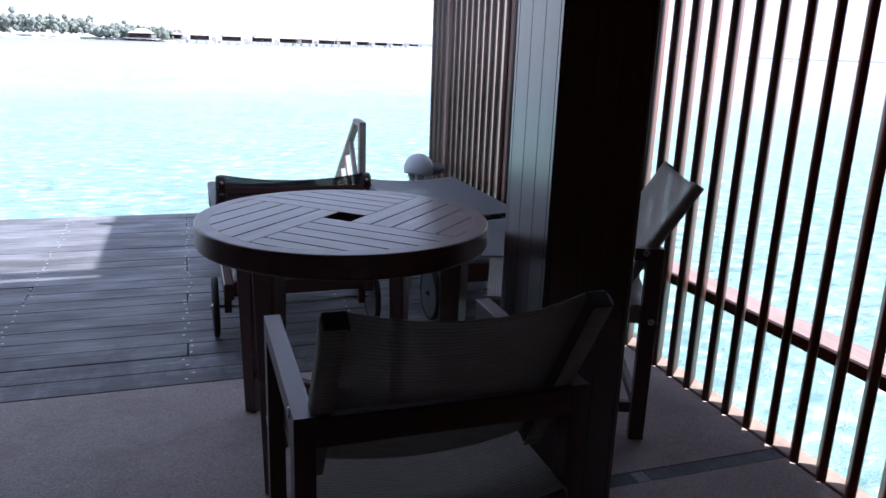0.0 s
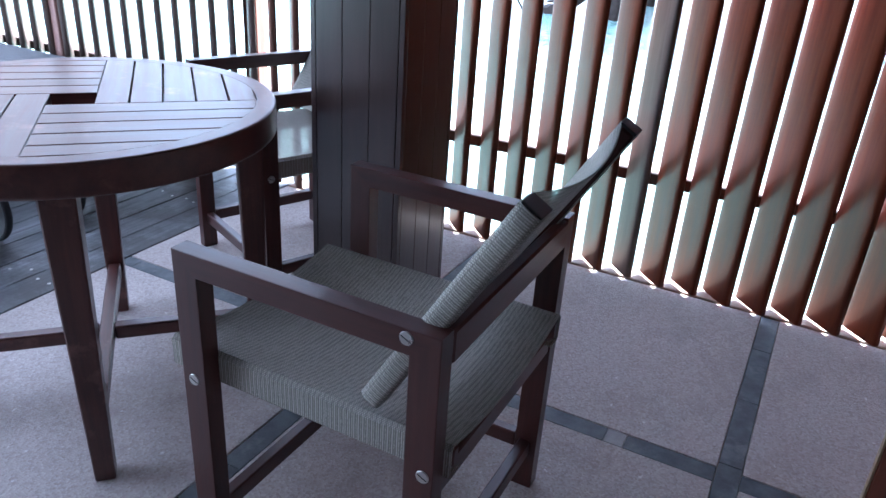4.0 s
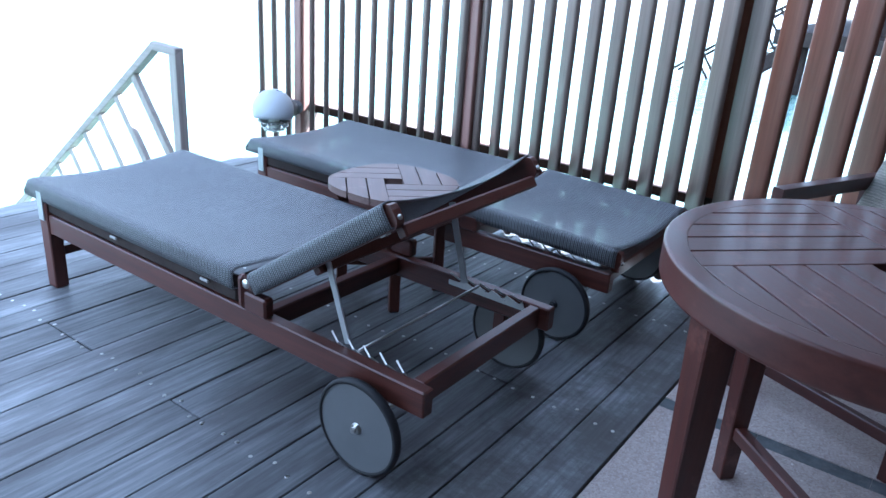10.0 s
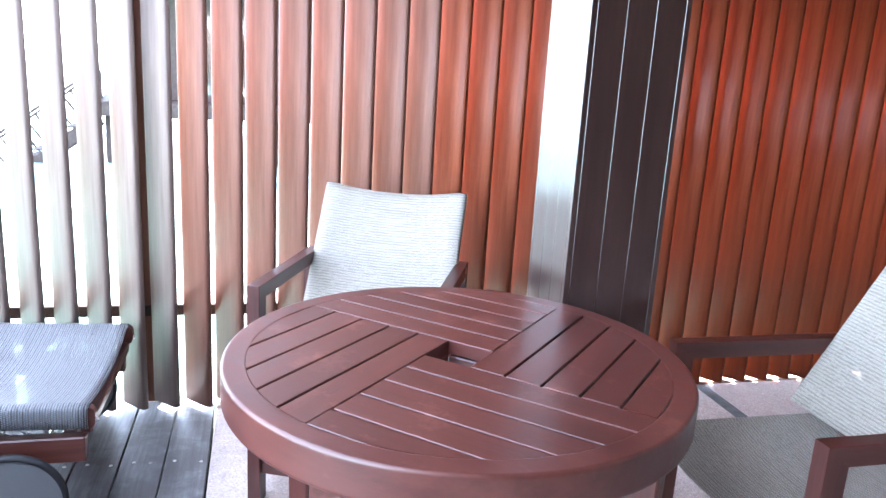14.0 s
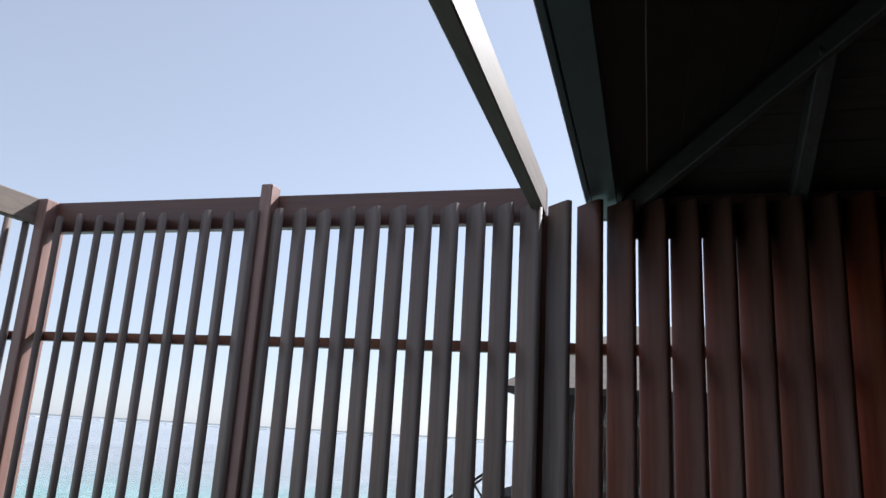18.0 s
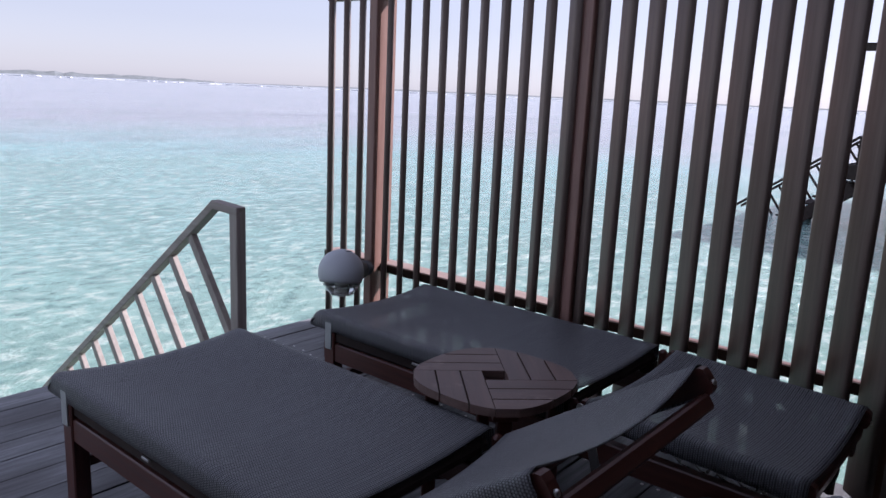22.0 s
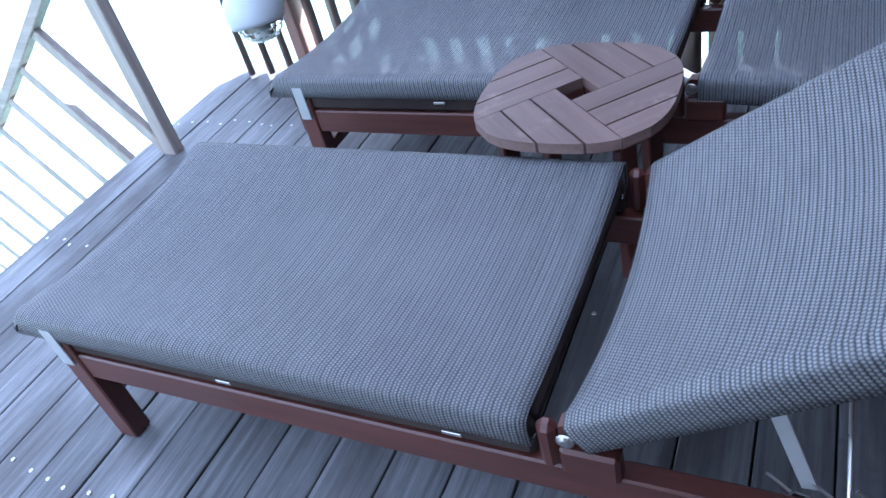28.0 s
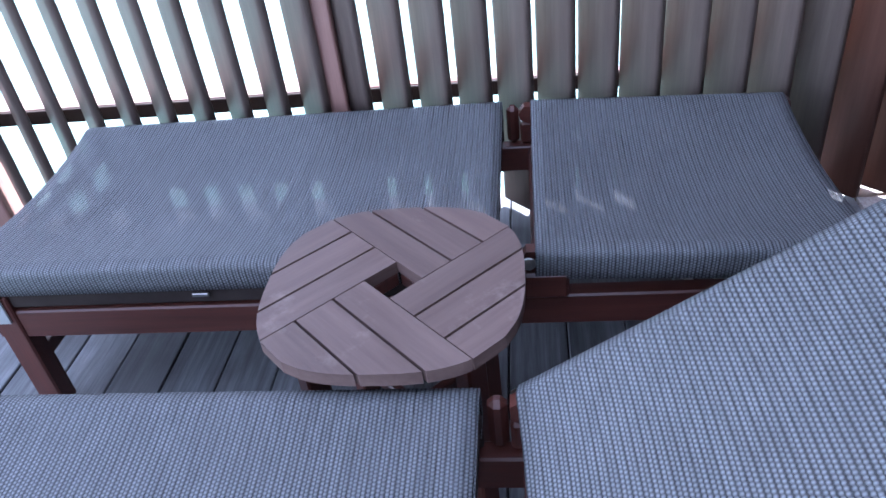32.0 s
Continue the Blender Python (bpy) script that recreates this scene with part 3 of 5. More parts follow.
villa = thing("water_villa", "thatched villa on stilts over the lagoon, its colour paled for haze", "house", group="row of far villas")
boxpart("wall", (-5.5, -3.5, 1.6), (4.0, 4, 3.9), M_DARK, villa, 0.05)
bm = bmesh.new()
vs = [bm.verts.new(p) for p in ((-6.5, -5, 3.8), (5.2, -5, 3.8), (5.2, 5.2, 3.8), (-6.5, 5.2, 3.8), (-3.0, 0, 6.2), (1.6, 0, 6.2))]
for q in ((0, 1, 5, 4), (1, 2, 5), (2, 3, 4, 5), (3, 0, 4), (3, 2, 1, 0)):
    bm.faces.new([vs[i] for i in q])
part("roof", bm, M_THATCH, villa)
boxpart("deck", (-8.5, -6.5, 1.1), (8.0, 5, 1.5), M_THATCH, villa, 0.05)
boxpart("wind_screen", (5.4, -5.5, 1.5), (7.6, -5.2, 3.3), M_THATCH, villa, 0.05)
for sx in (-7.5, -2.5, 2.5, 7):
    for sy in (-5.5, 4):
        rodpart("stilt", (sx, sy, -0.5), (sx, sy, 1.2), 0.2, M_DARK, villa)
boxpart("window", (-2.5, -3.56, 2.0), (2.5, -3.48, 3.6), M_GLASS, villa, 0)
VILLAS = ((2.74, 420), (0.75, 430), (-1.1, 436), (-3.26, 445), (-5.4, 455), (-7.3, 470), (-8.4, 480), (-10.0, 500), (-11.2, 520), (-12.6, 560), (-14.0, 640), (-15.2, 760), (-16.4, 900))
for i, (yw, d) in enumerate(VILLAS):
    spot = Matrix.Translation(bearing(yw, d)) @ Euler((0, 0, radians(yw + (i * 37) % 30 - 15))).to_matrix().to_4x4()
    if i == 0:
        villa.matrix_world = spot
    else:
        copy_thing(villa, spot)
bm = bmesh.new()
for (y0, d0), (y1, d1) in zip(VILLAS, VILLAS[1:]):
    add_beam(bm, bearing(y0, d0 + 9, SEA_Z + 1.3), bearing(y1, d1 + 9, SEA_Z + 1.3), 2.0, 0.35, 0)
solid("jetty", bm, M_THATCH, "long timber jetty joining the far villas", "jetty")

# ---- the villa next door ----
nb = thing("neighbour_villa", "dark timber villa on stilts next door", "house", Matrix.Translation((19.0, 0, 0)))
boxpart("wall", (0.8, -9, 0.0), (9, 3.2, 2.75), M_DARK, nb, 0.02)
boxpart("deck", (-0.6, -9.5, -0.35), (9, 4.6, 0.0), M_DARK, nb, 0.02)
bm = bmesh.new()
vs = [bm.verts.new(p) for p in ((-0.5, -10, 2.75), (10, -10, 2.75), (10, 4.4, 2.75), (-0.5, 4.4, 2.75), (4.5, -6, 5.2), (4.5, 1, 5.2))]
for q in ((3, 2, 1, 0), (0, 1, 4), (1, 2, 5, 4), (2, 3, 5), (3, 0, 4, 5)):
    bm.faces.new([vs[i] for i in q])
part("roof", bm, M_ROOF, nb)
boxpart("fascia", (-0.6, -10, 2.6), (-0.5, 4.5, 2.78), M_DARK, nb, 0)
boxpart("window", (0.76, 0.6, 0.2), (0.79, 2.4, 2.2), M_GLASS, nb, 0)
for sx in (0, 4, 8):
    for sy in (-9, -4.5, 0, 4):
        rodpart("stilt", (sx, sy, SEA_Z - 0.6), (sx, sy, -0.3), 0.14, M_DARK, nb)
for sx in (-0.4, 0.6):
    beampart("stringer", (sx, 4.35, -0.54), (sx, 5.9, SEA_Z - 0.19), 0.08, 0.30, M_DARK, nb)
    beampart("handrail", (sx, 4.35, 0.66), (sx, 7.2, -1.43), 0.06, 0.06, M_DARK, nb, 0)
    beampart("newel", (sx, 4.32, -0.35), (sx, 4.32, 0.68), 0.07, 0.07, M_DARK, nb, 0, up=(0, 1, 0))
    for k in range(6):
        y, z = 4.62 + k * 0.42, 0.46 - k * 0.309
        beampart("baluster", (sx, y, z), (sx, y - 0.56, z - 0.76), 0.045, 0.05, M_DARK, nb, 0)
for k in range(6):
    boxpart("tread", (-0.36, 4.45 + k * 0.26, -0.50 - k * 0.19), (0.56, 4.71 + k * 0.26, -0.46 - k * 0.19), M_DARK, nb, 0)

# ---- house shell: ground slab, house walls, roof ----
bm = bmesh.new()
add_box(bm, (WEST, -6.0, -0.45), (1.44, SEAM_Y - 0.004, -0.035))
solid("slab", bm, M_KERB, "concrete slab under the terrace floor", "floor")
bm = bmesh.new()
add_box(bm, (1.372, -6.0, -0.034), (1.455, SEAM_Y - 0.004, 0.006), 0.004)
solid("kerb", bm, M_KERB, "tan stone edge along the terrace floor", "kerb")
bm = bmesh.new()
for y0, y1 in ((SEAM_Y + 0.01, SEAM_Y + 0.07), (1.4, 1.47), (2.3, 2.37), (EDGE_Y - 0.09, EDGE_Y - 0.03)):
    add_box(bm, (WEST, y0, -0.25), (1.5, y1, -0.035))
# unseen sheet and skirt added to stop sea glare between the planks
add_box(bm, (WEST, SEAM_Y + 0.08, -0.30), (1.47, EDGE_Y - 0.10, -0.26))
add_box(bm, (1.472, SEAM_Y + 0.08, -0.30), (1.498, EDGE_Y - 0.10, -0.034))
solid("deck_joists", bm, M_DARK, "dark joists and an added light-stop sheet under the deck", "joist")
bm = bmesh.new()
add_box(bm, (WEST, EDGE_Y - 0.028, -0.2), (1.5, EDGE_Y - 0.004, -0.032), 0.003)
solid("deck_fascia", bm, M_DARK, "dark board along the sea edge of the deck", "deck")

# house front: block wall beside the screen, opening, far wall and inside
hw = thing("wall_house", "tan block wall with dark joints beside the folding doors", "wall", kind="structure")
boxpart("wall_core", (0.31, BACK_Y - 0.25, -0.03), (1.50, BACK_Y - 0.02, 3.2), M_DARK, hw, 0)
boxpart("side_wall", (0.21, BACK_Y - 0.25, -0.03), (0.30, HOUSE_Y - 0.17, 3.2), M_DARK, hw, 0)
boxpart("skirting", (0.314, BACK_Y + 0.006, 0.0), (0.822, BACK_Y + 0.020, 0.10), M_DARK, hw, 0.002)
boxpart("skirting", (0.876, BACK_Y + 0.006, 0.0), (1.335, BACK_Y + 0.020, 0.10), M_DARK, hw, 0.002)
boxpart("jamb", (0.826, BACK_Y - 0.019, 0.0), (0.872, BACK_Y + 0.022, 2.6), M_EDGE, hw, 0.004, "pale wooden jamb")
# added dark panel stands in for the unlit interior beyond the jamb
boxpart("panel", (0.314, BACK_Y - 0.019, 0.0), (0.824, BACK_Y + 0.004, 2.6), M_DOOR["Z"], hw, 0.004, "dark red-brown panel in place of the dark interior")
boxpart("wall_core", (WEST, HOUSE_Y - 0.25, -0.03), (-3.0, HOUSE_Y - 0.02, 3.2), M_PLASTER, hw, 0)
boxpart("lintel", (-3.0, HOUSE_Y - 0.22, 2.15), (0.30, HOUSE_Y - 0.02, 3.2), M_PLASTER, hw, 0)
boxpart("door_head", (-3.0, HOUSE_Y - 0.16, 2.06), (0.30, HOUSE_Y - 0.04, 2.148), M_DOOR["X"], hw)
boxpart("door_jamb", (0.205, HOUSE_Y - 0.16, 0.0), (0.298, HOUSE_Y - 0.04, 2.058), M_DOOR["Z"], hw)
room = thing("wall_room", "plain plastered room behind the doors", "wall", kind="structure")
boxpart("back_wall", (WEST, -6.2, -0.03), (1.5, -6.0, 3.2), M_PLASTER, room, 0)
boxpart("side_wall", (1.30, -6.0, -0.03), (1.5, BACK_Y - 0.26, 3.2), M_PLASTER, room, 0)
boxpart("side_wall", (WEST - 0.2, -6.2, -0.03), (WEST, HOUSE_Y, 3.2), M_PLASTER, room, 0)
# unseen walls added on the west to hold back side light
boxpart("end_wall", (-2.70, HOUSE_Y - 0.02, -0.03), (-2.55, 0.40, 3.4), M_DARK, hw, 0)
boxpart("end_wall", (-2.70, 0.404, -0.2), (-2.55, 2.0, 2.4), M_DARK, hw, 0)

# roof over the terrace: two slopes that meet in a hip
EAVE_Y, EAVE_Z, PITCH = 0.60, 2.27, math.tan(radians(27))
HIP = Vector((1.50, EAVE_Y - 0.10, EAVE_Z))
bm = bmesh.new()
board = 0.115
for i in range(22):
    a, b = i * board, (i + 1) * board - 0.0025
    # slope rising inland from the sea eave, boards along x
    add_prism(bm, [(WEST, 0), (HIP.x - a, 0), (HIP.x - b, b - a), (WEST, b - a)], 0, 0.02,
              Matrix.Translation((0, HIP.y - a, HIP.z + a * PITCH)) @ Matrix(((1, 0, 0, 0), (0, -1, 0, 0), (0, PITCH, 1, 0), (0, 0, 0, 1))))
    # slope rising from the screen, boards along y
    add_prism(bm, [(0, -6.0), (0, HIP.y - a), (b - a, HIP.y - b), (b - a, -6.0)], 0, 0.02,
              Matrix.Translation((HIP.x - a, 0, HIP.z + a * PITCH)) @ Matrix(((-1, 0, 0, 0), (0, 1, 0, 0), (PITCH, 0, 1, 0), (0, 0, 0, 1))))
solid("ceiling", bm, M_CEIL, "dark tongue-and-groove boards under the hipped roof", "ceiling")
bm = bmesh.new()
t = 2.55
zt = HIP.z + 0.05
vs = [bm.verts.new(p) for p in ((WEST, EAVE_Y + 0.02, zt), (1.72, EAVE_Y + 0.02, zt), (1.72, -6.3, zt), (1.72 - t, EAVE_Y - t, zt + t * PITCH), (1.72 - t, -6.3, zt + t * PITCH), (WEST, EAVE_Y - t, zt + t * PITCH))]
for q in ((0, 1, 3, 5), (1, 2, 4, 3)):
    bm.faces.new([vs[i] for i in q])
bmesh.ops.solidify(bm, geom=bm.faces[:], thickness=-0.05)
add_box(bm, (WEST, -6.3, zt + t * PITCH - 0.02), (1.72 - t, EAVE_Y - t, zt + t * PITCH + 0.03))
solid("roof", bm, M_ROOF, "shingled hipped roof over the terrace", "roof")
rf = thing("eaves", "dark painted fascia, soffit and rafters under the eaves", "eaves", kind="structure")
boxpart("fascia", (WEST, EAVE_Y - 0.012, EAVE_Z - 0.03), (1.66, EAVE_Y + 0.012, EAVE_Z + 0.12), M_GUTTER, rf, 0.004)
boxpart("soffit", (WEST, HIP.y - 0.004, EAVE_Z - 0.028), (1.64, EAVE_Y - 0.014, EAVE_Z - 0.006), M_GUTTER, rf, 0.002)
boxpart("fascia", (1.645, -6.0, EAVE_Z - 0.03), (1.668, EAVE_Y - 0.014, EAVE_Z + 0.10), M_GUTTER, rf, 0.004)
boxpart("wall_plate", (1.44, -6.0, 2.205), (1.53, HIP.y - 0.02, EAVE_Z - 0.002), M_POST["Y"], rf, 0.004)
beampart("hip_rafter", HIP + Vector((-0.02, -0.02, -0.055)), HIP + Vector((-2.4, -2.4, 2.4 * PITCH - 0.055)), 0.036, 0.075, M_RAFTER, rf)
for y in (-0.127, -0.727, -1.327, -1.927):
    e = HIP.y - y
    beampart("rafter", (1.47, y, HIP.z + 0.03 * PITCH - 0.05), (1.50 - min(e, 2.4), y, HIP.z + min(e, 2.4) * PITCH - 0.05), 0.05, 0.09, M_RAFTER, rf)

# ---- boarded column ----
col = thing("column", "square column clad in dark brown boards", "column", kind="structure")
CX0, CX1, CY0, CY1 = 0.376, 0.630, -0.626, -0.370
boxpart("core", (CX0 + 0.012, CY0 + 0.012, 0), (CX1 - 0.012, CY1 - 0.012, 3.0), M_DARK, col, 0)
for k in range(3):
    w = (CY1 - CY0 - 0.03) / 3
    y0 = CY0 + 0.015 + k * w
    for x0, x1 in ((CX0, CX0 + 0.011), (CX1 - 0.011, CX1)):
        boxpart("board", (x0, y0 + 0.0005, 0.004), (x1, y0 + w - 0.0005, 3.0), M_COLUMN, col, 0.001)
    w = (CX1 - CX0 - 0.03) / 3
    x0 = CX0 + 0.015 + k * w
    for y0, y1 in ((CY0, CY0 + 0.011), (CY1 - 0.011, CY1)):
        boxpart("board", (x0 + 0.0005, y0, 0.004), (x0 + w - 0.0005, y1, 3.0), M_COLUMN, col, 0.001)
for x0 in (CX0, CX1 - 0.014):
    for y0 in (CY0, CY1 - 0.014):
        boxpart("corner_trim", (x0, y0, 0.004), (x0 + 0.014, y0 + 0.014, 3.0), M_COLUMN, col, 0.001)


# ---- round dining table ----
table = thing("round_table", "round reddish-brown slatted wooden dining table with a square centre hole", "table",
              pose(0, 0, 0, 0, 0, 46.8))
R_IN, R_OUT, HOLE = 0.398, 0.442, 0.049
STEPS = (0.049, 0.119, 0.190, 0.261, 0.333, 0.3975)
for q in range(4):
    turn = pose(0, 0, 0, 0, 0, 90 * q)
    for a, b in zip(STEPS, STEPS[1:]):
        lo, hi = a + (0.0022 if a > 0.05 else 0), b - (0.0022 if b < 0.39 else 0.0036)
        edge = lambda v: math.sqrt(max(R_IN ** 2 - v * v, 1e-6)) - 0.0003
        outline = [(HOLE - 0.002, lo), (HOLE - 0.002, hi)] + [(-edge(hi + (lo - hi) * i / 6), hi + (lo - hi) * i / 6) for i in range(7)]
        if edge(hi) < HOLE:
            continue
        bm = bmesh.new()
        add_prism(bm, outline, 0.722, 0.750, turn)
        bm.normal_update()
        bmesh.ops.bevel(bm, geom=[e for e in bm.edges if all(v.co.z > 0.74 for v in e.verts) and e.calc_length() > 0.06], offset=0.0014, segments=1, affect="EDGES", profile=0.6)
        part("board", bm, M_TABLE["X" if q % 2 == 0 else "Y"], table)
bm = bmesh.new()
ringv = []
rim = [(R_IN, 0.722), (0.412, 0.682), (R_OUT - 0.006, 0.682), (R_OUT - 0.002, 0.684), (R_OUT, 0.688), (R_OUT, 0.692), (R_OUT, 0.740), (R_OUT, 0.744)]
rim += [(R_OUT - 0.006 + 0.006 * math.cos(radians(a)), 0.744 + 0.006 * math.sin(radians(a))) for a in (22, 45, 68, 90)] + [(R_OUT - 0.008, 0.750), (R_IN + 0.004, 0.750), (R_IN + 0.001, 0.750), (R_IN, 0.7495), (R_IN, 0.745)]
for r, z in rim:
    ringv.append([bm.verts.new((r * math.cos(2 * math.pi * i / 96), r * math.sin(2 * math.pi * i / 96), z)) for i in range(96)])
for A, B in zip(ringv, ringv[1:] + ringv[:1]):
    for i in range(96):
        bm.faces.new((A[i], A[(i + 1) % 96], B[(i + 1) % 96], B[i]))
part("rim", bm, M_RIM, table, "curved wooden rim", True)
bm = bmesh.new()
ringv = []
for r, z in ((0.372, 0.676), (0.394, 0.676), (0.394, 0.7215), (0.372, 0.7215)):
    ringv.append([bm.verts.new((r * math.cos(2 * math.pi * i / 64), r * math.sin(2 * math.pi * i / 64), z)) for i in range(64)])
for a in range(4):
    A, B = ringv[a], ringv[(a + 1) % 4]
    for i in range(64):
        bm.faces.new((A[i], A[(i + 1) % 64], B[(i + 1) % 64], B[i]))
part("apron", bm, M_TABLE["X"], table, "curved apron under the top")
for ax in (0, 1):
    bm = bmesh.new()
    lo, hi = [-0.40, -0.05, 0.694], [0.40, 0.05, 0.7215]
    if ax:
        lo, hi = [-0.05, -0.40, 0.690], [0.05, 0.40, 0.7175]
    for s in (-1, 1):
        l2, h2 = list(lo), list(hi)
        if s < 0:
            h2[ax] = -HOLE
        else:
            l2[ax] = HOLE
        add_box(bm, l2, h2, 0.003)
    part("bearer", bm, M_TABLE["XY"[ax]], table)
for k in range(4):
    a = k * math.pi / 2
    c, s = math.cos(a), math.sin(a)
    bm = bmesh.new()
    vs = add_box(bm, (-0.034, -0.034, 0.0), (0.034, 0.034, 0.72), 0.004)
    for v in vs:
        f = 0.62 + 0.38 * min(1, v.co.z / 0.62)
        v.co.x *= f
        v.co.y *= f
    bmesh.ops.transform(bm, matrix=Matrix.Translation((0.374 * c, 0.374 * s, 0)) @ pose(0, 0, 0, 0, 0, 90 * k), verts=bm.verts[:])
    part("leg", bm, M_TABLE["Z"], table)
beampart("stretcher", (-0.352, 0, 0.148), (0.352, 0, 0.148), 0.034, 0.038, M_TABLE["X"], table)
beampart("stretcher", (0, -0.352, 0.146), (0, -0.018, 0.146), 0.034, 0.038, M_TABLE["Y"], table)
beampart("stretcher", (0, 0.018, 0.146), (0, 0.352, 0.146), 0.034, 0.038, M_TABLE["Y"], table)


# ---- dining armchairs ----
def side_frame(parent, x0, x1):
    """Two legs and an armrest, mitred at the corners."""
    lo_y, hi_y, top, D, A = -0.243, 0.254, 0.670, 0.050, 0.042
    to_x = Matrix(((0, 0, 1, 0), (1, 0, 0, 0), (0, 1, 0, 0), (0, 0, 0, 1)))
    for pts, name, axis in (([(lo_y, 0), (lo_y + D, 0), (lo_y + D, top - A), (lo_y, top)], "leg", "Z"),
                            ([(hi_y - D, 0), (hi_y, 0), (hi_y, top), (hi_y - D, top - A)], "leg", "Z"),
                            ([(lo_y + D, top - A), (hi_y - D, top - A), (hi_y, top), (lo_y, top)], "armrest", "Y")):
        bm = bmesh.new()
        add_prism(bm, pts, x0, x1, to_x)
        bm.normal_update()
        mitre = {e for f in bm.faces if abs(f.normal.y * f.normal.z) > 0.1 for e in f.edges}
        bmesh.ops.bevel(bm, geom=[e for e in bm.edges if e not in mitre], offset=0.002, segments=2, affect="EDGES", profile=0.6)
        part(name, bm, M_CHAIR[axis], parent)


def slotted_bolt(parent, at, sx, r):
    """A domed screw head with a slot across it."""
    bm = bmesh.new()
    add_cyl(bm, at, at + Vector((sx * 0.002, 0, 0)), r, 16, r * 0.9)
    head = part("bolt", bm, M_STEEL, parent, "slotted steel bolt head", True)
    bm = bmesh.new()
    add_box(bm, (-0.0004, -r * 0.8, -0.0009), (0.0004, r * 0.8, 0.0009), 0, Matrix.Translation(at + Vector((sx * 0.0021, 0, 0))) @ pose(0, 0, 0, 25, 0, 0))
    part("slot", bm, M_BLACK, head)


def armchair(m, label):
    ch = thing("armchair", label, "armchair", m, "chairs round the table")
    X, W = 0.254, 0.037
    for sx in (-1, 1):
        x0, x1 = sorted((sx * (X - W / 2), sx * (X + W / 2)))
        side_frame(ch, x0, x1)
        boxpart("stretcher", (sx * X - 0.013, -0.190, 0.095), (sx * X + 0.013, 0.199, 0.133), M_CHAIR["Y"], ch, 0.003)
        boxpart("seat_rail", (sx * 0.2175 - 0.016, -0.254, 0.411), (sx * 0.2175 + 0.016, 0.310, 0.461), M_CHAIR["Y"], ch, 0.010)
        for y, z in ((0.229, 0.423), (-0.226, 0.425), (-0.188, 0.655)):
            slotted_bolt(ch, Vector((sx * (X + W / 2), y, z)), sx, 0.0115)
    for y in (0.225, -0.216):
        boxpart("cross_stretcher", (-X + W / 2, y - 0.013, 0.093), (X - W / 2, y + 0.013, 0.131), M_CHAIR["X"], ch, 0.003)
    boxpart("rear_rail", (-X + W / 2, -0.240, 0.368), (X - W / 2, -0.214, 0.410), M_CHAIR["X"], ch, 0.003)
    boxpart("back_rail", (-X + W / 2, -0.245, 0.610), (X - W / 2, -0.2215, 0.667), M_CHAIR["X"], ch, 0.004)

    def seat(u, v):
        # profile across: up one side, over, down the other
        y = -0.255 + 0.568 * v
        prof = [(-0.203, 0.404), (-0.2345, 0.404), (-0.2385, 0.410), (-0.2385, 0.459), (-0.230, 0.467)]
        if u < 0.16:
            k = u / 0.16 * 4
        elif u > 0.84:
            k = (1 - u) / 0.16 * 4
        else:
            x = -0.230 + 0.460 * (u - 0.16) / 0.68
            sag = 0.036 * (1 - (x / 0.230) ** 2) * (0.75 + 0.25 * math.sin(v * math.pi))
            return Vector((x, y, 0.467 - sag))
        i = min(3, int(k))
        f = k - i
        x, z = (prof[i][j] + (prof[i + 1][j] - prof[i][j]) * f for j in (0, 1))
        return Vector((x if u < 0.5 else -x, y, z))

    bm = bmesh.new()
    add_sheet(bm, seat, 50, 10, 0.003)
    part("seat_sling", bm, M_CHAIRCLOTH["Y"], ch, "pale grey woven seat sling")

    # leaning back: one cloth stretched round the fronts and sides of two uprights
    lean = Matrix.Translation((0, -0.107, 0.496)) @ pose(0, 0, 0, 31, 0, 0)
    H = 0.437

    def back(u, v):
        prof = [(-0.205, -0.0195), (-0.238, -0.0195), (-0.243, -0.014), (-0.243, 0.010), (-0.236, 0.018)]
        if u < 0.14 or u > 0.86:
            k = (u if u < 0.5 else 1 - u) / 0.14 * 4
            i = min(3, int(k))
            f = k - i
            x, y = (prof[i][j] + (prof[i + 1][j] - prof[i][j]) * f for j in (0, 1))
            return Vector((x if u < 0.5 else -x, y, H * v))
        x = -0.236 + 0.472 * (u - 0.14) / 0.72
        q = max(0.0, 1 - (x / 0.205) ** 2)
        return Vector((x, 0.018 - 0.031 * q * (0.75 + 0.35 * v), H * v - 0.006 * q * v))

    bm = bmesh.new()
    add_sheet(bm, back, 50, 12, 0.003)
    part("back_sling", bm, M_CHAIRCLOTH["Z"], ch, "pale grey woven back sling", True).matrix_local = lean
    for sx in (-1, 1):
        bm = bmesh.new()
        add_box(bm, (sx * 0.2195 - 0.0165, -0.0165, 0.002), (sx * 0.2195 + 0.0165, 0.0125, H - 0.004), 0.005, lean)
        part("back_upright", bm, M_CHAIR["Z"], ch)
        bm = bmesh.new()
        add_box(bm, (sx * 0.2195 - 0.0195, -0.0185, H - 0.0035), (sx * 0.2195 + 0.0195, 0.0155, H + 0.003), 0.003, lean, 2)
        part("end_cap", bm, M_BLACK, ch, "black plastic end cap")
    return ch


armchair(pose(-0.030, -0.857, 0), "dark red-brown wooden armchair with pale grey sling, facing the table")
armchair(pose(0.852, 0.058, 0, 0, 0, 66.5), "dark red-brown wooden armchair with pale grey sling, beside the slatted screen")


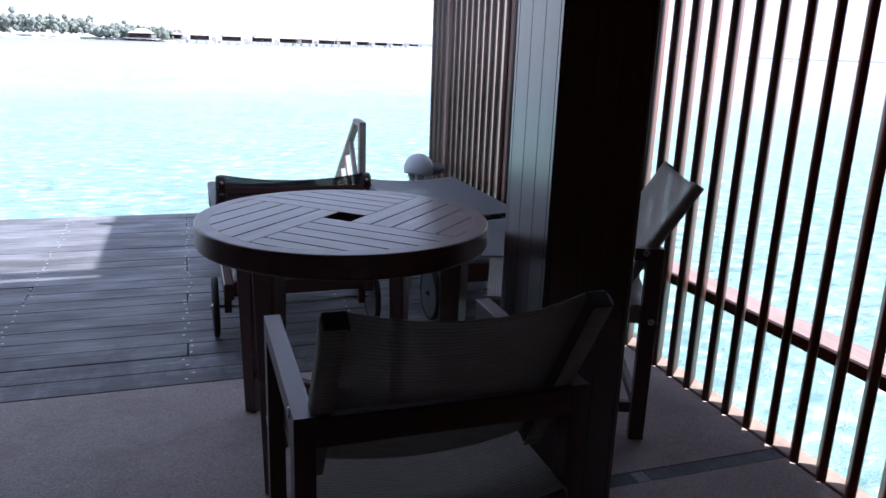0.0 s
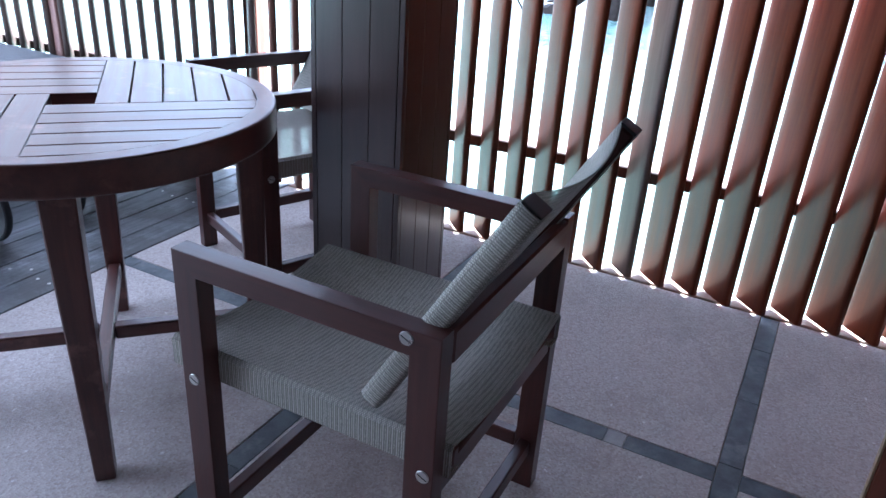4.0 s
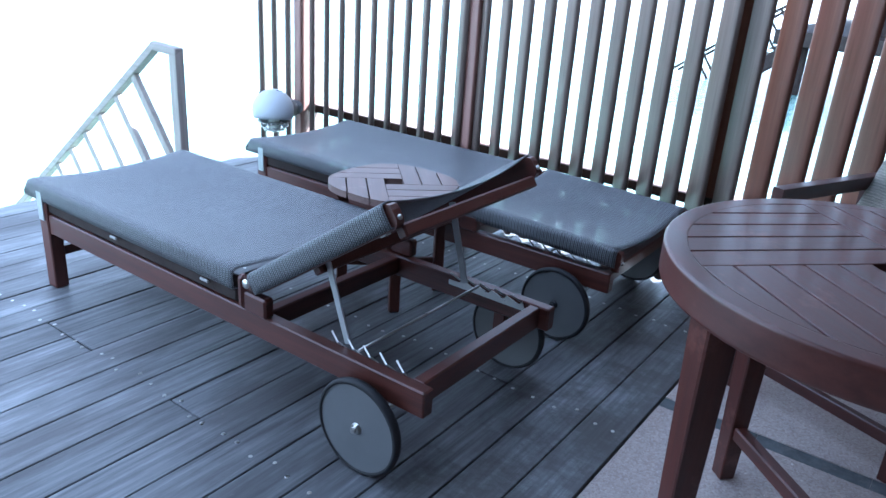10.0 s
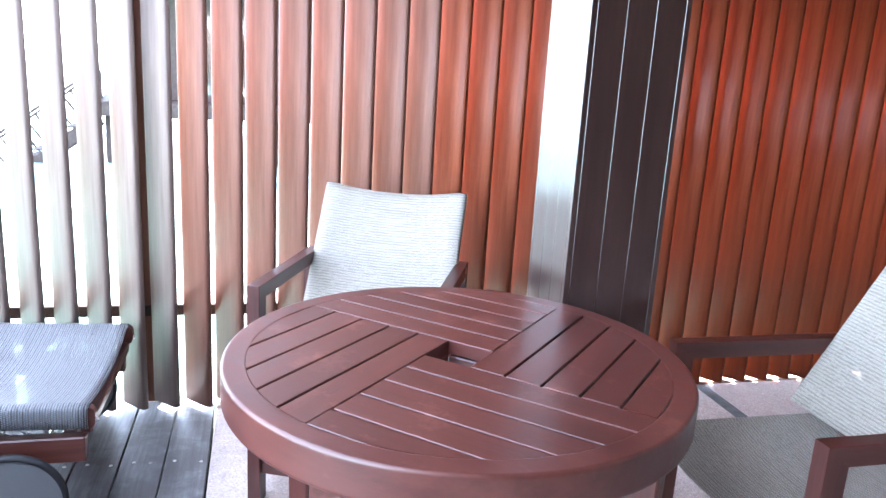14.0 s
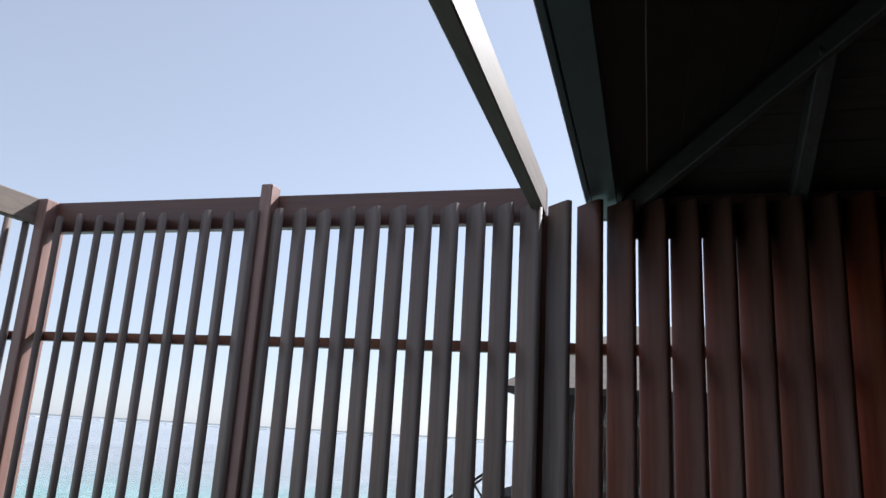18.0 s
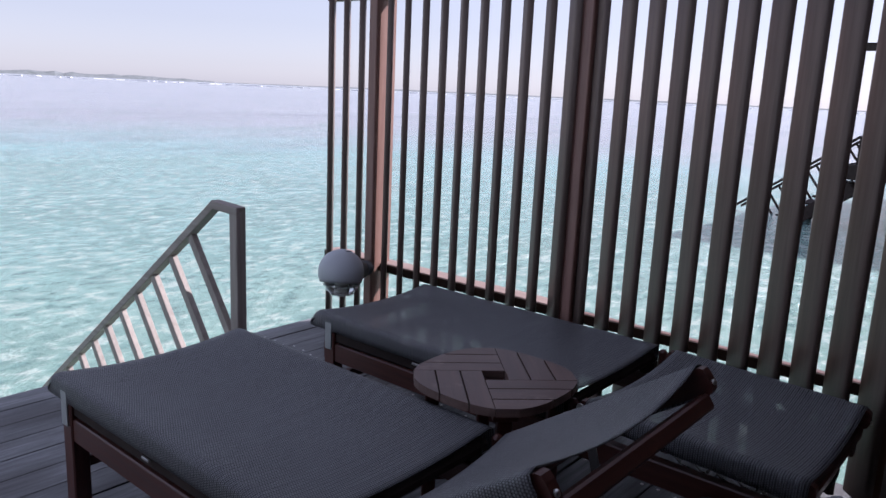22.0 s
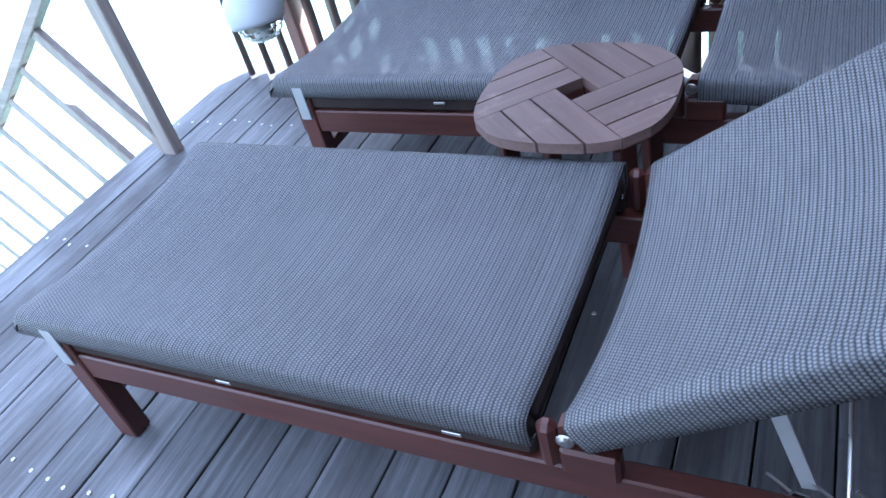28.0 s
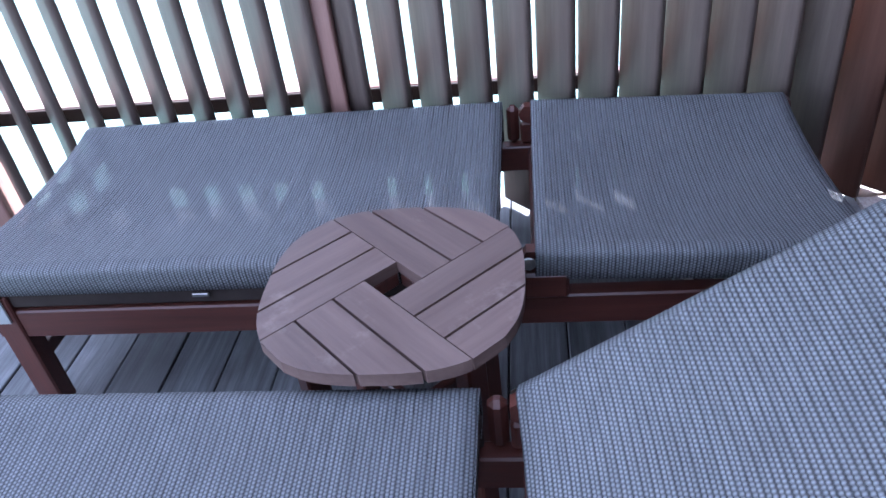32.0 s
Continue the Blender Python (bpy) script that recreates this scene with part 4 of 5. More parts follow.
# ---- sun loungers ----
def wheel(parent, x, y, sx, capped=False):
    w = tagged(new("wheel"), "grey disc wheel with a black rubber tyre")
    w.empty_display_size = 0.05
    w.parent = parent
    R, T = 0.132, 0.014
    bm = bmesh.new()
    prof = [(R - 0.012, -T), (R - 0.003, -T * 0.75), (R, 0), (R - 0.003, T * 0.75), (R - 0.012, T)]
    rows = [[bm.verts.new((x + a, y + r * math.cos(2 * math.pi * i / 40), R + r * math.sin(2 * math.pi * i / 40))) for i in range(40)] for r, a in prof]
    for a in range(5):
        A, B = rows[a], rows[(a + 1) % 5]
        for i in range(40):
            bm.faces.new((A[i], A[(i + 1) % 40], B[(i + 1) % 40], B[i]))
    part("tyre", bm, M_RUBBER, w, "black rubber tyre", True)
    bm = bmesh.new()
    add_cyl(bm, (x - T * 0.7, y, R), (x + T * 0.7, y, R), R - 0.0125, 40)
    part("disc", bm, M_DISC, w, "flat grey plastic wheel disc")
    bm = bmesh.new()
    add_cyl(bm, (x + sx * T * 0.7, y, R), (x + sx * (T + 0.004), y, R), 0.016, 14, 0.012)
    add_cyl(bm, (x + sx * (T + 0.004), y, R), (x + sx * (T + 0.012), y, R), 0.007, 8)
    part("hub_cap" if capped else "hub_nut", bm, M_BLACK if capped else M_STEEL, w, "black hub cap" if capped else "steel hub nut")


def lounger(m, angle, label, back=0.575, capped=False):
    lo = thing("sun_lounger", label, "sun lounger", m, "sun loungers")
    L, HY, HZ = 1.735, 0.589, 0.372
    for sx in (-1, 1):
        boxpart("side_rail", (sx * 0.312 - 0.020, -0.030, 0.213), (sx * 0.312 + 0.020, L - 0.02, 0.285), M_LOUNGE["Y"], lo, 0.004)
        # seat bar filled out and darkened to paint the shadow under the sling
        boxpart("seat_bar", (sx * 0.314 - 0.014, HY + 0.045, 0.2865), (sx * 0.314 + 0.014, L - 0.012, 0.366), M_DARK, lo, 0.010)
        boxpart("leg", (sx * 0.312 - 0.026, L - 0.085, 0), (sx * 0.312 + 0.026, L - 0.030, 0.328), M_LOUNGE["Z"], lo, 0.004)
        boxpart("corner_plate", (sx * 0.3415 - 0.003, L - 0.074, 0.262), (sx * 0.3415 + 0.003, L - 0.040, 0.374), M_GALV, lo, 0.001, "pale metal corner plate")
        for y in (HY + 0.16, HY + 0.62):
            boxpart("clip", (sx * 0.340 - 0.003, y, 0.318), (sx * 0.340 + 0.003, y + 0.034, 0.326), M_STEEL, lo, 0.001, "small steel clip")
        boxpart("hinge_block", (sx * 0.326 - 0.015, HY + 0.006, 0.2855), (sx * 0.326 + 0.015, HY + 0.036, 0.386), M_LOUNGE["Z"], lo, 0.010, "rounded wooden hinge block")
        boxpart("hinge_lug", (sx * 0.326 - 0.018, HY - 0.085, 0.2855), (sx * 0.326 + 0.018, HY + 0.003, 0.345), M_LOUNGE["Y"], lo, 0.006)
        bolt(lo, (sx * 0.3445, HY - 0.012, 0.372), (sx, 0, 0), 0.014)
        wheel(lo, sx * 0.366, 0.140, sx, capped)
        boxpart("axle_block", (sx * 0.312 - 0.016, 0.120, 0.105), (sx * 0.312 + 0.016, 0.160, 0.214), M_LOUNGE["Z"], lo, 0.003)
        bm = bmesh.new()
        x = sx * 0.288
        pts = [(0.05, 0.0)]
        for k in range(5):
            y = 0.06 + k * 0.055
            pts += [(y, 0.024), (y + 0.010, 0.010)]
        pts += [(0.33, 0.010), (0.33, -0.006), (0.05, -0.006)]
        add_prism(bm, pts, -0.0015, 0.0015, Matrix.Translation((x, 0, 0.262)) @ Matrix(((0, 0, 1, 0), (1, 0, 0, 0), (0, 1, 0, 0), (0, 0, 0, 1))))
        for k in range(5):
            add_cyl(bm, (x, 0.066 + k * 0.055, 0.283), (x - sx * 0.012, 0.098 + k * 0.055, 0.300), 0.003, 6)
        part("notch_rack", bm, M_STEEL, lo, "steel rack with slanted teeth")
    boxpart("head_rail", (-0.292, 0.000, 0.217), (0.292, 0.036, 0.283), M_LOUNGE["X"], lo, 0.004)
    boxpart("cross_rail", (-0.292, HY - 0.05, 0.225), (0.292, HY - 0.015, 0.283), M_LOUNGE["X"], lo, 0.004)
    boxpart("cross_rail", (-0.292, HY + 0.55, 0.225), (0.292, HY + 0.585, 0.283), M_LOUNGE["X"], lo, 0.004)
    boxpart("foot_rail", (-0.292, L - 0.075, 0.225), (0.292, L - 0.042, 0.283), M_LOUNGE["X"], lo, 0.004)
    boxpart("leg_stretcher", (-0.286, L - 0.070, 0.115), (0.286, L - 0.045, 0.150), M_LOUNGE["X"], lo, 0.003)
    # hinge-end bar darkened to pass for the shaded gap
    boxpart("seat_end_bar", (-0.30, HY + 0.047, 0.330), (0.30, HY + 0.075, 0.362), M_DARK, lo, 0.008)
    boxpart("seat_end_bar", (-0.30, L - 0.045, 0.330), (0.30, L - 0.013, 0.366), M_CHAIR["X"], lo, 0.008)
    rodpart("axle", (-0.35, 0.140, 0.132), (0.35, 0.140, 0.132), 0.007, M_STEEL, lo, "thin steel axle")
    rodpart("rack_rod", (-0.285, 0.215, 0.286), (0.285, 0.215, 0.286), 0.004, M_STEEL, lo, "thin steel rod")

    def sling(y0, y1, top, sagx, sagy, foot):
        def fn(u, v):
            y = y0 + (y1 - y0) * v
            w = 0.338
            prof = [(-w + 0.045, top - 0.066), (-w - 0.004, top - 0.064), (-w - 0.007, top - 0.026), (-w - 0.004, top - 0.006), (-w + 0.018, top)]
            skirt = foot * max(0.0, (v - 0.975) / 0.025) ** 2 * 0.034
            if u < 0.14 or u > 0.86:
                k = (u if u < 0.5 else 1 - u) / 0.14 * 4
                i = min(3, int(k))
                f = k - i
                x, z = (prof[i][j] + (prof[i + 1][j] - prof[i][j]) * f for j in (0, 1))
                return Vector((x if u < 0.5 else -x, y, z - skirt * (1 if k > 2 else 0.0)))
            x = (-w + 0.018) + (2 * w - 0.036) * (u - 0.14) / 0.72
            q = 1 - (x / (w - 0.018)) ** 2
            bow = foot * 0.014 * q * max(0.0, (v - 0.8) / 0.2)
            return Vector((x, y - bow, top - q * (sagx + sagy * math.sin(v * math.pi)) - skirt))
        return fn

    bm = bmesh.new()
    add_sheet(bm, sling(HY + 0.045, L + 0.045, 0.398, 0.018, 0.010, 1.0), 56, 40, 0.003)
    part("seat_sling", bm, M_SLING, lo, "grey woven mesh seat sling", True)
    hinge = Matrix.Translation((0, HY - 0.012, HZ)) @ pose(0, 0, 0, angle, 0, 180)
    bk = tagged(new("backrest"), "adjustable backrest with woven sling")
    bk.empty_display_size = 0.05
    bk.parent = lo
    bk.matrix_local = hinge
    bm = bmesh.new()
    add_sheet(bm, sling(0.012, back, 0.026, 0.032, 0.008, 0.0), 56, 22, 0.003)
    part("back_sling", bm, M_SLING, bk, "grey woven mesh back sling", True)
    for sx in (-1, 1):
        bm = bmesh.new()
        end = [(-0.018, -0.004), (-0.004, 0.018), (back + 0.004, 0.018), (back + 0.013, 0.012), (back + 0.016, 0.0),
               (back + 0.016, -0.024), (back + 0.012, -0.035), (back + 0.002, -0.041), (0.05, -0.041), (-0.012, -0.020)]
        add_prism(bm, end, sx * 0.319 - 0.0135, sx * 0.319 + 0.0135, Matrix(((0, 0, 1, 0), (1, 0, 0, 0), (0, 1, 0, 0), (0, 0, 0, 1))))
        part("back_upright", bm, M_LOUNGE["Y"], bk)
        bolt(bk, (sx * 0.319, back + 0.0165, -0.020), (0, 1, 0), 0.007)
        boxpart("sling_clip", (sx * 0.319 - 0.010, back - 0.055, -0.045), (sx * 0.319 + 0.010, back - 0.035, -0.0415), M_STEEL, bk, 0.001, "small steel clip")
    boxpart("back_top_bar", (-0.305, back - 0.026, -0.068), (0.305, back + 0.004, -0.034), M_LOUNGE["X"], bk, 0.005)
    boxpart("back_cross_bar", (-0.305, 0.23, -0.060), (0.305, 0.262, -0.024), M_LOUNGE["X"], bk, 0.005)
    if angle > 10:
        inv = hinge.inverted()
        for sx in (-1, 1):
            a = inv @ Vector((sx * 0.275, 0.262, 0.284))
            beampart("strut", (-sx * 0.285, 0.285, -0.006), a, 0.005, 0.022, M_GALV, bk, 0.0005, "flat steel strut", up=(0, 0, 1))
    return lo


SLIM = Matrix.Diagonal((0.955, 1, 1, 1))
lounger(pose(-0.018, 0.868, 0) @ SLIM, 34.4, "grey mesh sun lounger with raised back on the deck")
lounger(pose(0.960, 0.850, 0) @ SLIM, -2.0, "grey mesh sun lounger lying flat beside the screen", 0.620, True)

# ---- small side table between the loungers ----
side = thing("side_table", "small weathered brown wooden side table between the loungers", "side table", pose(0.515, 1.654, 0, 0, 0, 45))


def squircle(v, a=0.222, p=2.7):
    # the rounded-square outline lies at 45 degrees to the boards: find the half width at v
    lo_, hi_ = 0.0, 0.4
    for _ in range(30):
        mid = (lo_ + hi_) / 2
        x, y = (mid - v) / math.sqrt(2), (mid + v) / math.sqrt(2)
        if abs(x / a) ** p + abs(y / a) ** p < 1:
            lo_ = mid
        else:
            hi_ = mid
    return lo_


h = 0.036
for q in range(4):
    turn = pose(0, 0, 0, 0, 0, 90 * q)
    for a, b in ((0.036, 0.101), (0.101, 0.175), (0.175, 0.262)):
        lo_v, hi_v = a + (0.0025 if a > 0.05 else 0.0), b - 0.0025
        while squircle(hi_v) < 0.03:
            hi_v -= 0.004
        pts = [(h - 0.002, lo_v), (h - 0.002, hi_v)] + [(-squircle(hi_v + (lo_v - hi_v) * i / 6), hi_v + (lo_v - hi_v) * i / 6) for i in range(7)]
        bm = bmesh.new()
        add_prism(bm, pts, 0.414, 0.438, turn)
        part("board", bm, M_SIDE["X" if q % 2 == 0 else "Y"], side)
for ax in (0, 1):
    for s in (-1, 1):
        lo3, hi3 = [-0.21, -0.035, 0.385], [0.21, 0.035, 0.4135]
        if ax:
            lo3, hi3 = [-0.035, -0.21, 0.385], [0.035, 0.21, 0.4135]
        if s < 0:
            hi3[ax] = -0.036
        else:
            lo3[ax] = 0.036
        boxpart("bearer", lo3, hi3, M_LOUNGE["XY"[ax]], side, 0.003)
    for s in (-1, 1):
        c = [0.0, 0.0]
        c[ax] = s * 0.185
        boxpart("leg", (c[0] - 0.020, c[1] - 0.020, 0), (c[0] + 0.020, c[1] + 0.020, 0.3845), M_LOUNGE["Z"], side, 0.004)
beampart("stretcher", (-0.166, 0, 0.12), (0.166, 0, 0.12), 0.022, 0.030, M_LOUNGE["X"], side)
beampart("stretcher", (0, -0.166, 0.12), (0, -0.012, 0.12), 0.022, 0.030, M_LOUNGE["Y"], side)
beampart("stretcher", (0, 0.012, 0.12), (0, 0.166, 0.12), 0.022, 0.030, M_LOUNGE["Y"], side)

# ---- hooded lamp on the end post ----
lamp = thing("wall_lamp", "hooded grey bulkhead lamp with a glass globe on the end post", "lamp", Matrix.Translation((1.160, 3.040, 0.386)))


def dome(r, low, high, stretch, n=14):
    """A shell of revolution between two elevations of a stretched ball."""
    bm = bmesh.new()
    rows = []
    for j in range(n + 1):
        th = radians(low + (high - low) * j / n)
        rows.append([bm.verts.new((r * math.cos(th) * math.cos(2 * math.pi * i / 36), r * math.cos(th) * math.sin(2 * math.pi * i / 36), r * stretch * math.sin(th))) for i in range(36)])
    fs = []
    for A, B in zip(rows, rows[1:]):
        for i in range(36):
            fs.append(bm.faces.new((A[i], A[(i + 1) % 36], B[(i + 1) % 36], B[i])))
    bmesh.ops.recalc_face_normals(bm, faces=fs)
    bmesh.ops.solidify(bm, geom=fs, thickness=0.005)
    return bm


hood_tilt = pose(0, 0, 0, -7, 10, 0)
bm = dome(0.110, -27, 88, 1.0)
bmesh.ops.transform(bm, matrix=hood_tilt, verts=bm.verts[:])
part("hood", bm, M_LAMP, lamp, "domed grey metal hood", True)
bm = bmesh.new()
add_box(bm, (-0.018, -0.046, 0.098), (0.018, -0.036, 0.104), 0.002, hood_tilt)
part("vent_slot", bm, M_BLACK, lamp, "dark vent slot")
bm = bmesh.new()
bmesh.ops.create_uvsphere(bm, u_segments=28, v_segments=16, radius=0.088, matrix=Matrix.Translation((0.006, 0, -0.034)))
part("globe", bm, M_GLASS, lamp, "clear ribbed glass globe", True).visible_shadow = False
for z in (-0.060, -0.085, -0.106):
    bm = bmesh.new()
    rr = math.sqrt(max(0.0905 ** 2 - (z + 0.034) ** 2, 0.0004))
    for i in range(24):
        a, b = 2 * math.pi * i / 24, 2 * math.pi * (i + 1) / 24
        add_cyl(bm, (0.006 + rr * math.cos(a), rr * math.sin(a), z), (0.006 + rr * math.cos(b), rr * math.sin(b), z), 0.003, 6)
    part("glass_rib", bm, M_GLASS, lamp, "", True)
bm = bmesh.new()
add_cyl(bm, (0.006, 0, -0.055), (0.006, 0, 0.05), 0.020, 16)
add_cyl(bm, (0.006, 0, -0.090), (0.006, 0, -0.055), 0.026, 16, 0.022)
part("bulb_holder", bm, M_WHITEMETAL, lamp, "white bulb and holder", True)
bm = bmesh.new()
add_cyl(bm, (0.040, 0.004, -0.012), (0.150, 0.016, -0.012), 0.052, 24, 0.046)
add_cyl(bm, (0.150, 0.016, -0.012), (0.200, 0.024, -0.012), 0.046, 24, 0.036)
part("back_box", bm, M_DISC, lamp, "round dark grey back box", True)

# ---- handrail of the steps into the sea ----
lad = thing("step_handrail", "weathered wooden handrail going down to the sea", "handrail", Matrix.Translation((0.800, 3.355, 0)))
beampart("post", (0.0, 0.0, -0.2), (0.0, 0.0, 0.690), 0.052, 0.060, M_RAIL["Z"], lad, 0.004, up=(0, 1, 0))
beampart("top_rail", (0, -0.030, 0.672), (-0.005, 0.170, 0.682), 0.052, 0.040, M_RAIL["Y"], lad)
SL = Vector((0, 1.0, -0.74)).normalized()
P0 = Vector((-0.005, 0.150, 0.690))
beampart("sloping_rail", P0, P0 + SL * 2.8, 0.052, 0.040, M_RAIL["Y"], lad)
beampart("stringer", P0 + Vector((0, -0.30, -0.80)), P0 + Vector((0, -0.30, -0.80)) + SL * 2.6, 0.045, 0.16, M_RAIL["Y"], lad)
PERP = Vector((0, -0.74, -1.0)).normalized()
for k in range(9):
    a = P0 + SL * (0.30 + k * 0.235)
    beampart("baluster", a, a + PERP * 0.80, 0.032, 0.046, M_RAIL["Z"], lad, 0.003, up=(0, 0.8, -0.6))

# ---- folding glass doors, stacked open ----
def door_leaf(m, label, group, locked=False):
    d = thing("folding_door", label, "door", m, group)
    W, Hh, T = 0.725, 2.045, 0.042
    boxpart("stile", (0, 0, 0.012), (0.165, T, Hh), M_DOOR["Z"], d, 0.003)
    boxpart("stile", (W - 0.085, 0, 0.012), (W, T, Hh), M_DOOR["Z"], d, 0.003)
    boxpart("bottom_rail", (0.166, 0, 0.012), (W - 0.086, T, 0.115), M_DOOR["X"], d, 0.003)
    boxpart("top_rail", (0.166, 0, Hh - 0.10), (W - 0.086, T, Hh), M_DOOR["X"], d, 0.003)
    for y0, y1 in (((0.002, T - 0.002),) if locked else ((0.005, 0.015), (0.027, 0.037))):
        boxpart("edge_strip", (-0.004, y0, 0.014), (-0.0005, y1, Hh - 0.002), M_EDGE, d, 0.0, "pale wooden edge")
    boxpart("bead", (0.1665, 0.004, 0.116), (0.179, T - 0.004, Hh - 0.101), M_EDGE, d, 0.001)
    boxpart("bead", (W - 0.099, 0.004, 0.116), (W - 0.0865, T - 0.004, Hh - 0.101), M_EDGE, d, 0.001)
    p = boxpart("pane", (0.180, 0.018, 0.117), (W - 0.100, 0.024, Hh - 0.102), M_PANE, d, 0)
    p.visible_shadow = False
    return d


LEAF = Matrix.Translation((0.262, -1.722, 0)) @ pose(0, 0, 0, 0, 0, -94.5)
leaf = door_leaf(LEAF, "open red-brown glazed folding door leaf with steel lock and knob", "folding doors", True)
boxpart("lock_plate", (-0.0065, 0.010, 0.938), (-0.0042, 0.032, 1.10), M_STEEL, leaf, 0.001, "long steel strike plate")
boxpart("hinge", (-0.0065, 0.003, 1.175), (-0.0042, 0.040, 1.33), M_STEEL, leaf, 0.001, "steel butt hinge")
bm = bmesh.new()
add_cyl(bm, (0.068, -0.001, 0.993), (0.068, -0.010, 0.993), 0.030, 24, 0.028)
add_cyl(bm, (0.068, -0.010, 0.993), (0.068, -0.032, 0.993), 0.011, 12)
add_cyl(bm, (0.068, -0.030, 0.993), (0.068, -0.052, 0.993), 0.019, 20, 0.023)
add_cyl(bm, (0.068, -0.052, 0.993), (0.068, -0.057, 0.993), 0.023, 20, 0.014)
part("knob", bm, M_STEEL, leaf, "round steel door knob", True)
for dx, r, dz, mat in ((0.0, 0.020, 0.0, M_STEEL), (0.0, 0.012, 0.0, M_GALV)):
    bm = bmesh.new()
    pts = [(0.082 + r * math.cos(radians(a)), 1.148 + r * math.sin(radians(a))) for a in range(0, 181, 15)]
    pts += [(0.082 + r * math.cos(radians(a)), 1.078 + r * math.sin(radians(a))) for a in range(180, 361, 15)]
    hi3 = 0.004 if r > 0.015 else 0.0048
    add_prism(bm, pts, 0.0006 if r > 0.015 else 0.0042, hi3, Matrix(((1, 0, 0, 0), (0, 0, -1, 0), (0, 1, 0, 0), (0, 0, 0, 1))))
    part("pull" if r > 0.015 else "pull_recess", bm, mat, leaf, "oblong steel flush pull" if r > 0.015 else "")
leaf2 = door_leaf(LEAF @ Matrix.Translation((0.016, 0.060, 0)), "open red-brown glazed folding door leaf stacked behind another", "folding doors")
boxpart("hinge", (-0.0065, 0.002, 1.175), (-0.0042, 0.040, 1.33), M_STEEL, leaf2, 0.001, "steel butt hinge")
copy_thing(leaf2, LEAF @ Matrix.Translation((0.030, 0.122, 0)))

# ---- slatted screen ----
screen = thing("wall_screen", "screen of upright angled red-brown timber slats on posts and rails", "screen", kind="structure")
TURN = radians(44)


def blade(half, mat):
    """A softly rounded blade, turned in plan."""
    ring = []
    for k in range(20):
        a = 2 * math.pi * (k + 0.5) / 20
        x = half * math.copysign(abs(math.cos(a)) ** 0.42, math.cos(a))
        y = 0.0145 * math.copysign(abs(math.sin(a)) ** 0.42, math.sin(a))
        ring.append((x * math.cos(TURN) - y * math.sin(TURN), x * math.sin(TURN) + y * math.cos(TURN)))
    bm = bmesh.new()
    add_prism(bm, ring, 0.022, 2.225)
    return mesh_of("slat", bm, mat, True)


SLATS = {m: blade(h, m) for m, h in ((M_SLAT_GREY, 0.0615), (M_SLAT_HALF, 0.0675), (M_SLAT_MID, 0.0680), (M_SLAT, 0.0680))}
ys = []
ys += [0.812 + 0.1066 * k for k in range(11)]
ys += [POSTS[1] + 0.065 + 0.109 * k for k in range(10)]
ys += [POSTS[2] + 0.0925 + 0.109 * k for k in range(3)]
ys += [0.704 - 0.1118 * k for k in range(34)]
rnd = random.Random(3)
for y in ys:
    # bleached grey over the open deck, faded near the eave, red under the roof
    age = y + rnd.uniform(-0.12, 0.12)
    s = new("slat", SLATS[M_SLAT_GREY if age > 0.55 or abs(y + 0.973) < 0.05 else M_SLAT_HALF if age > -0.25 else M_SLAT_MID if age > -0.9 else M_SLAT])
    s.parent = screen
    s.matrix_local = Matrix.Translation((SCREEN_X, y, rnd.uniform(-0.006, 0.006))) @ pose(0, 0, 0, 0, 0, rnd.uniform(-1.2, 1.2))
for i, y in enumerate(POSTS):
    lo3 = (1.362, y - 0.026, SEA_Z - 0.5) if i else (1.436, y - 0.014, 0.008)
    hi3 = (1.440 if i == 1 else 1.497, y + 0.026 if i else y + 0.060, (2.202, 2.346, 2.316)[i])
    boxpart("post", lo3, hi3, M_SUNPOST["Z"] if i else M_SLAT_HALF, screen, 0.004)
boxpart("upper_rail", (1.430, -3.02, 1.672), (1.470, 3.47, 1.712), M_POST["Y"], screen, 0.003)
boxpart("lower_rail", (1.4372, -3.02, 0.352), (1.560, 0.720, 0.390), M_CAP, screen, 0.003, "lower rail coloured pale as if sunlit")
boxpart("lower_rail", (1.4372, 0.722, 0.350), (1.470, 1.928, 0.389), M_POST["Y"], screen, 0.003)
boxpart("lower_rail", (1.4372, 1.930, 0.352), (1.532, 3.47, 0.390), M_CAP, screen, 0.003, "lower rail coloured pale as if sunlit")
# added dark strip paints the shade on the rail's house side
boxpart("rail_face", (1.4265, -3.02, 0.347), (1.4370, 3.47, 0.388), M_DARK, screen, 0.002, "dark strip for the shaded face of the lower rail")
boxpart("top_beam", (1.427, POSTS[0] + 0.027, 2.172), (1.475, POSTS[2] - 0.027, 2.314), M_POST["Y"], screen, 0.004)
boxpart("head_plate", (1.427, -3.02, 2.10), (1.442, HIP.y, 2.205), M_POST["Y"], screen, 0.003)

# overhead beams across the deck
perg = thing("overhead_beams", "pale timber beams spanning over the deck", "beam", kind="structure")
boxpart("beam", (WEST, 0.763, 2.205), (1.475, 0.812, 2.327), M_BEAM, perg, 0.004)
beampart("beam", (1.475, 3.105, 2.259), (WEST, 3.78, 2.259), 0.048, 0.118, M_BEAM, perg)

# ---- block courses of the house wall ----
rnd = random.Random(8)
z = 0.0
row = 0
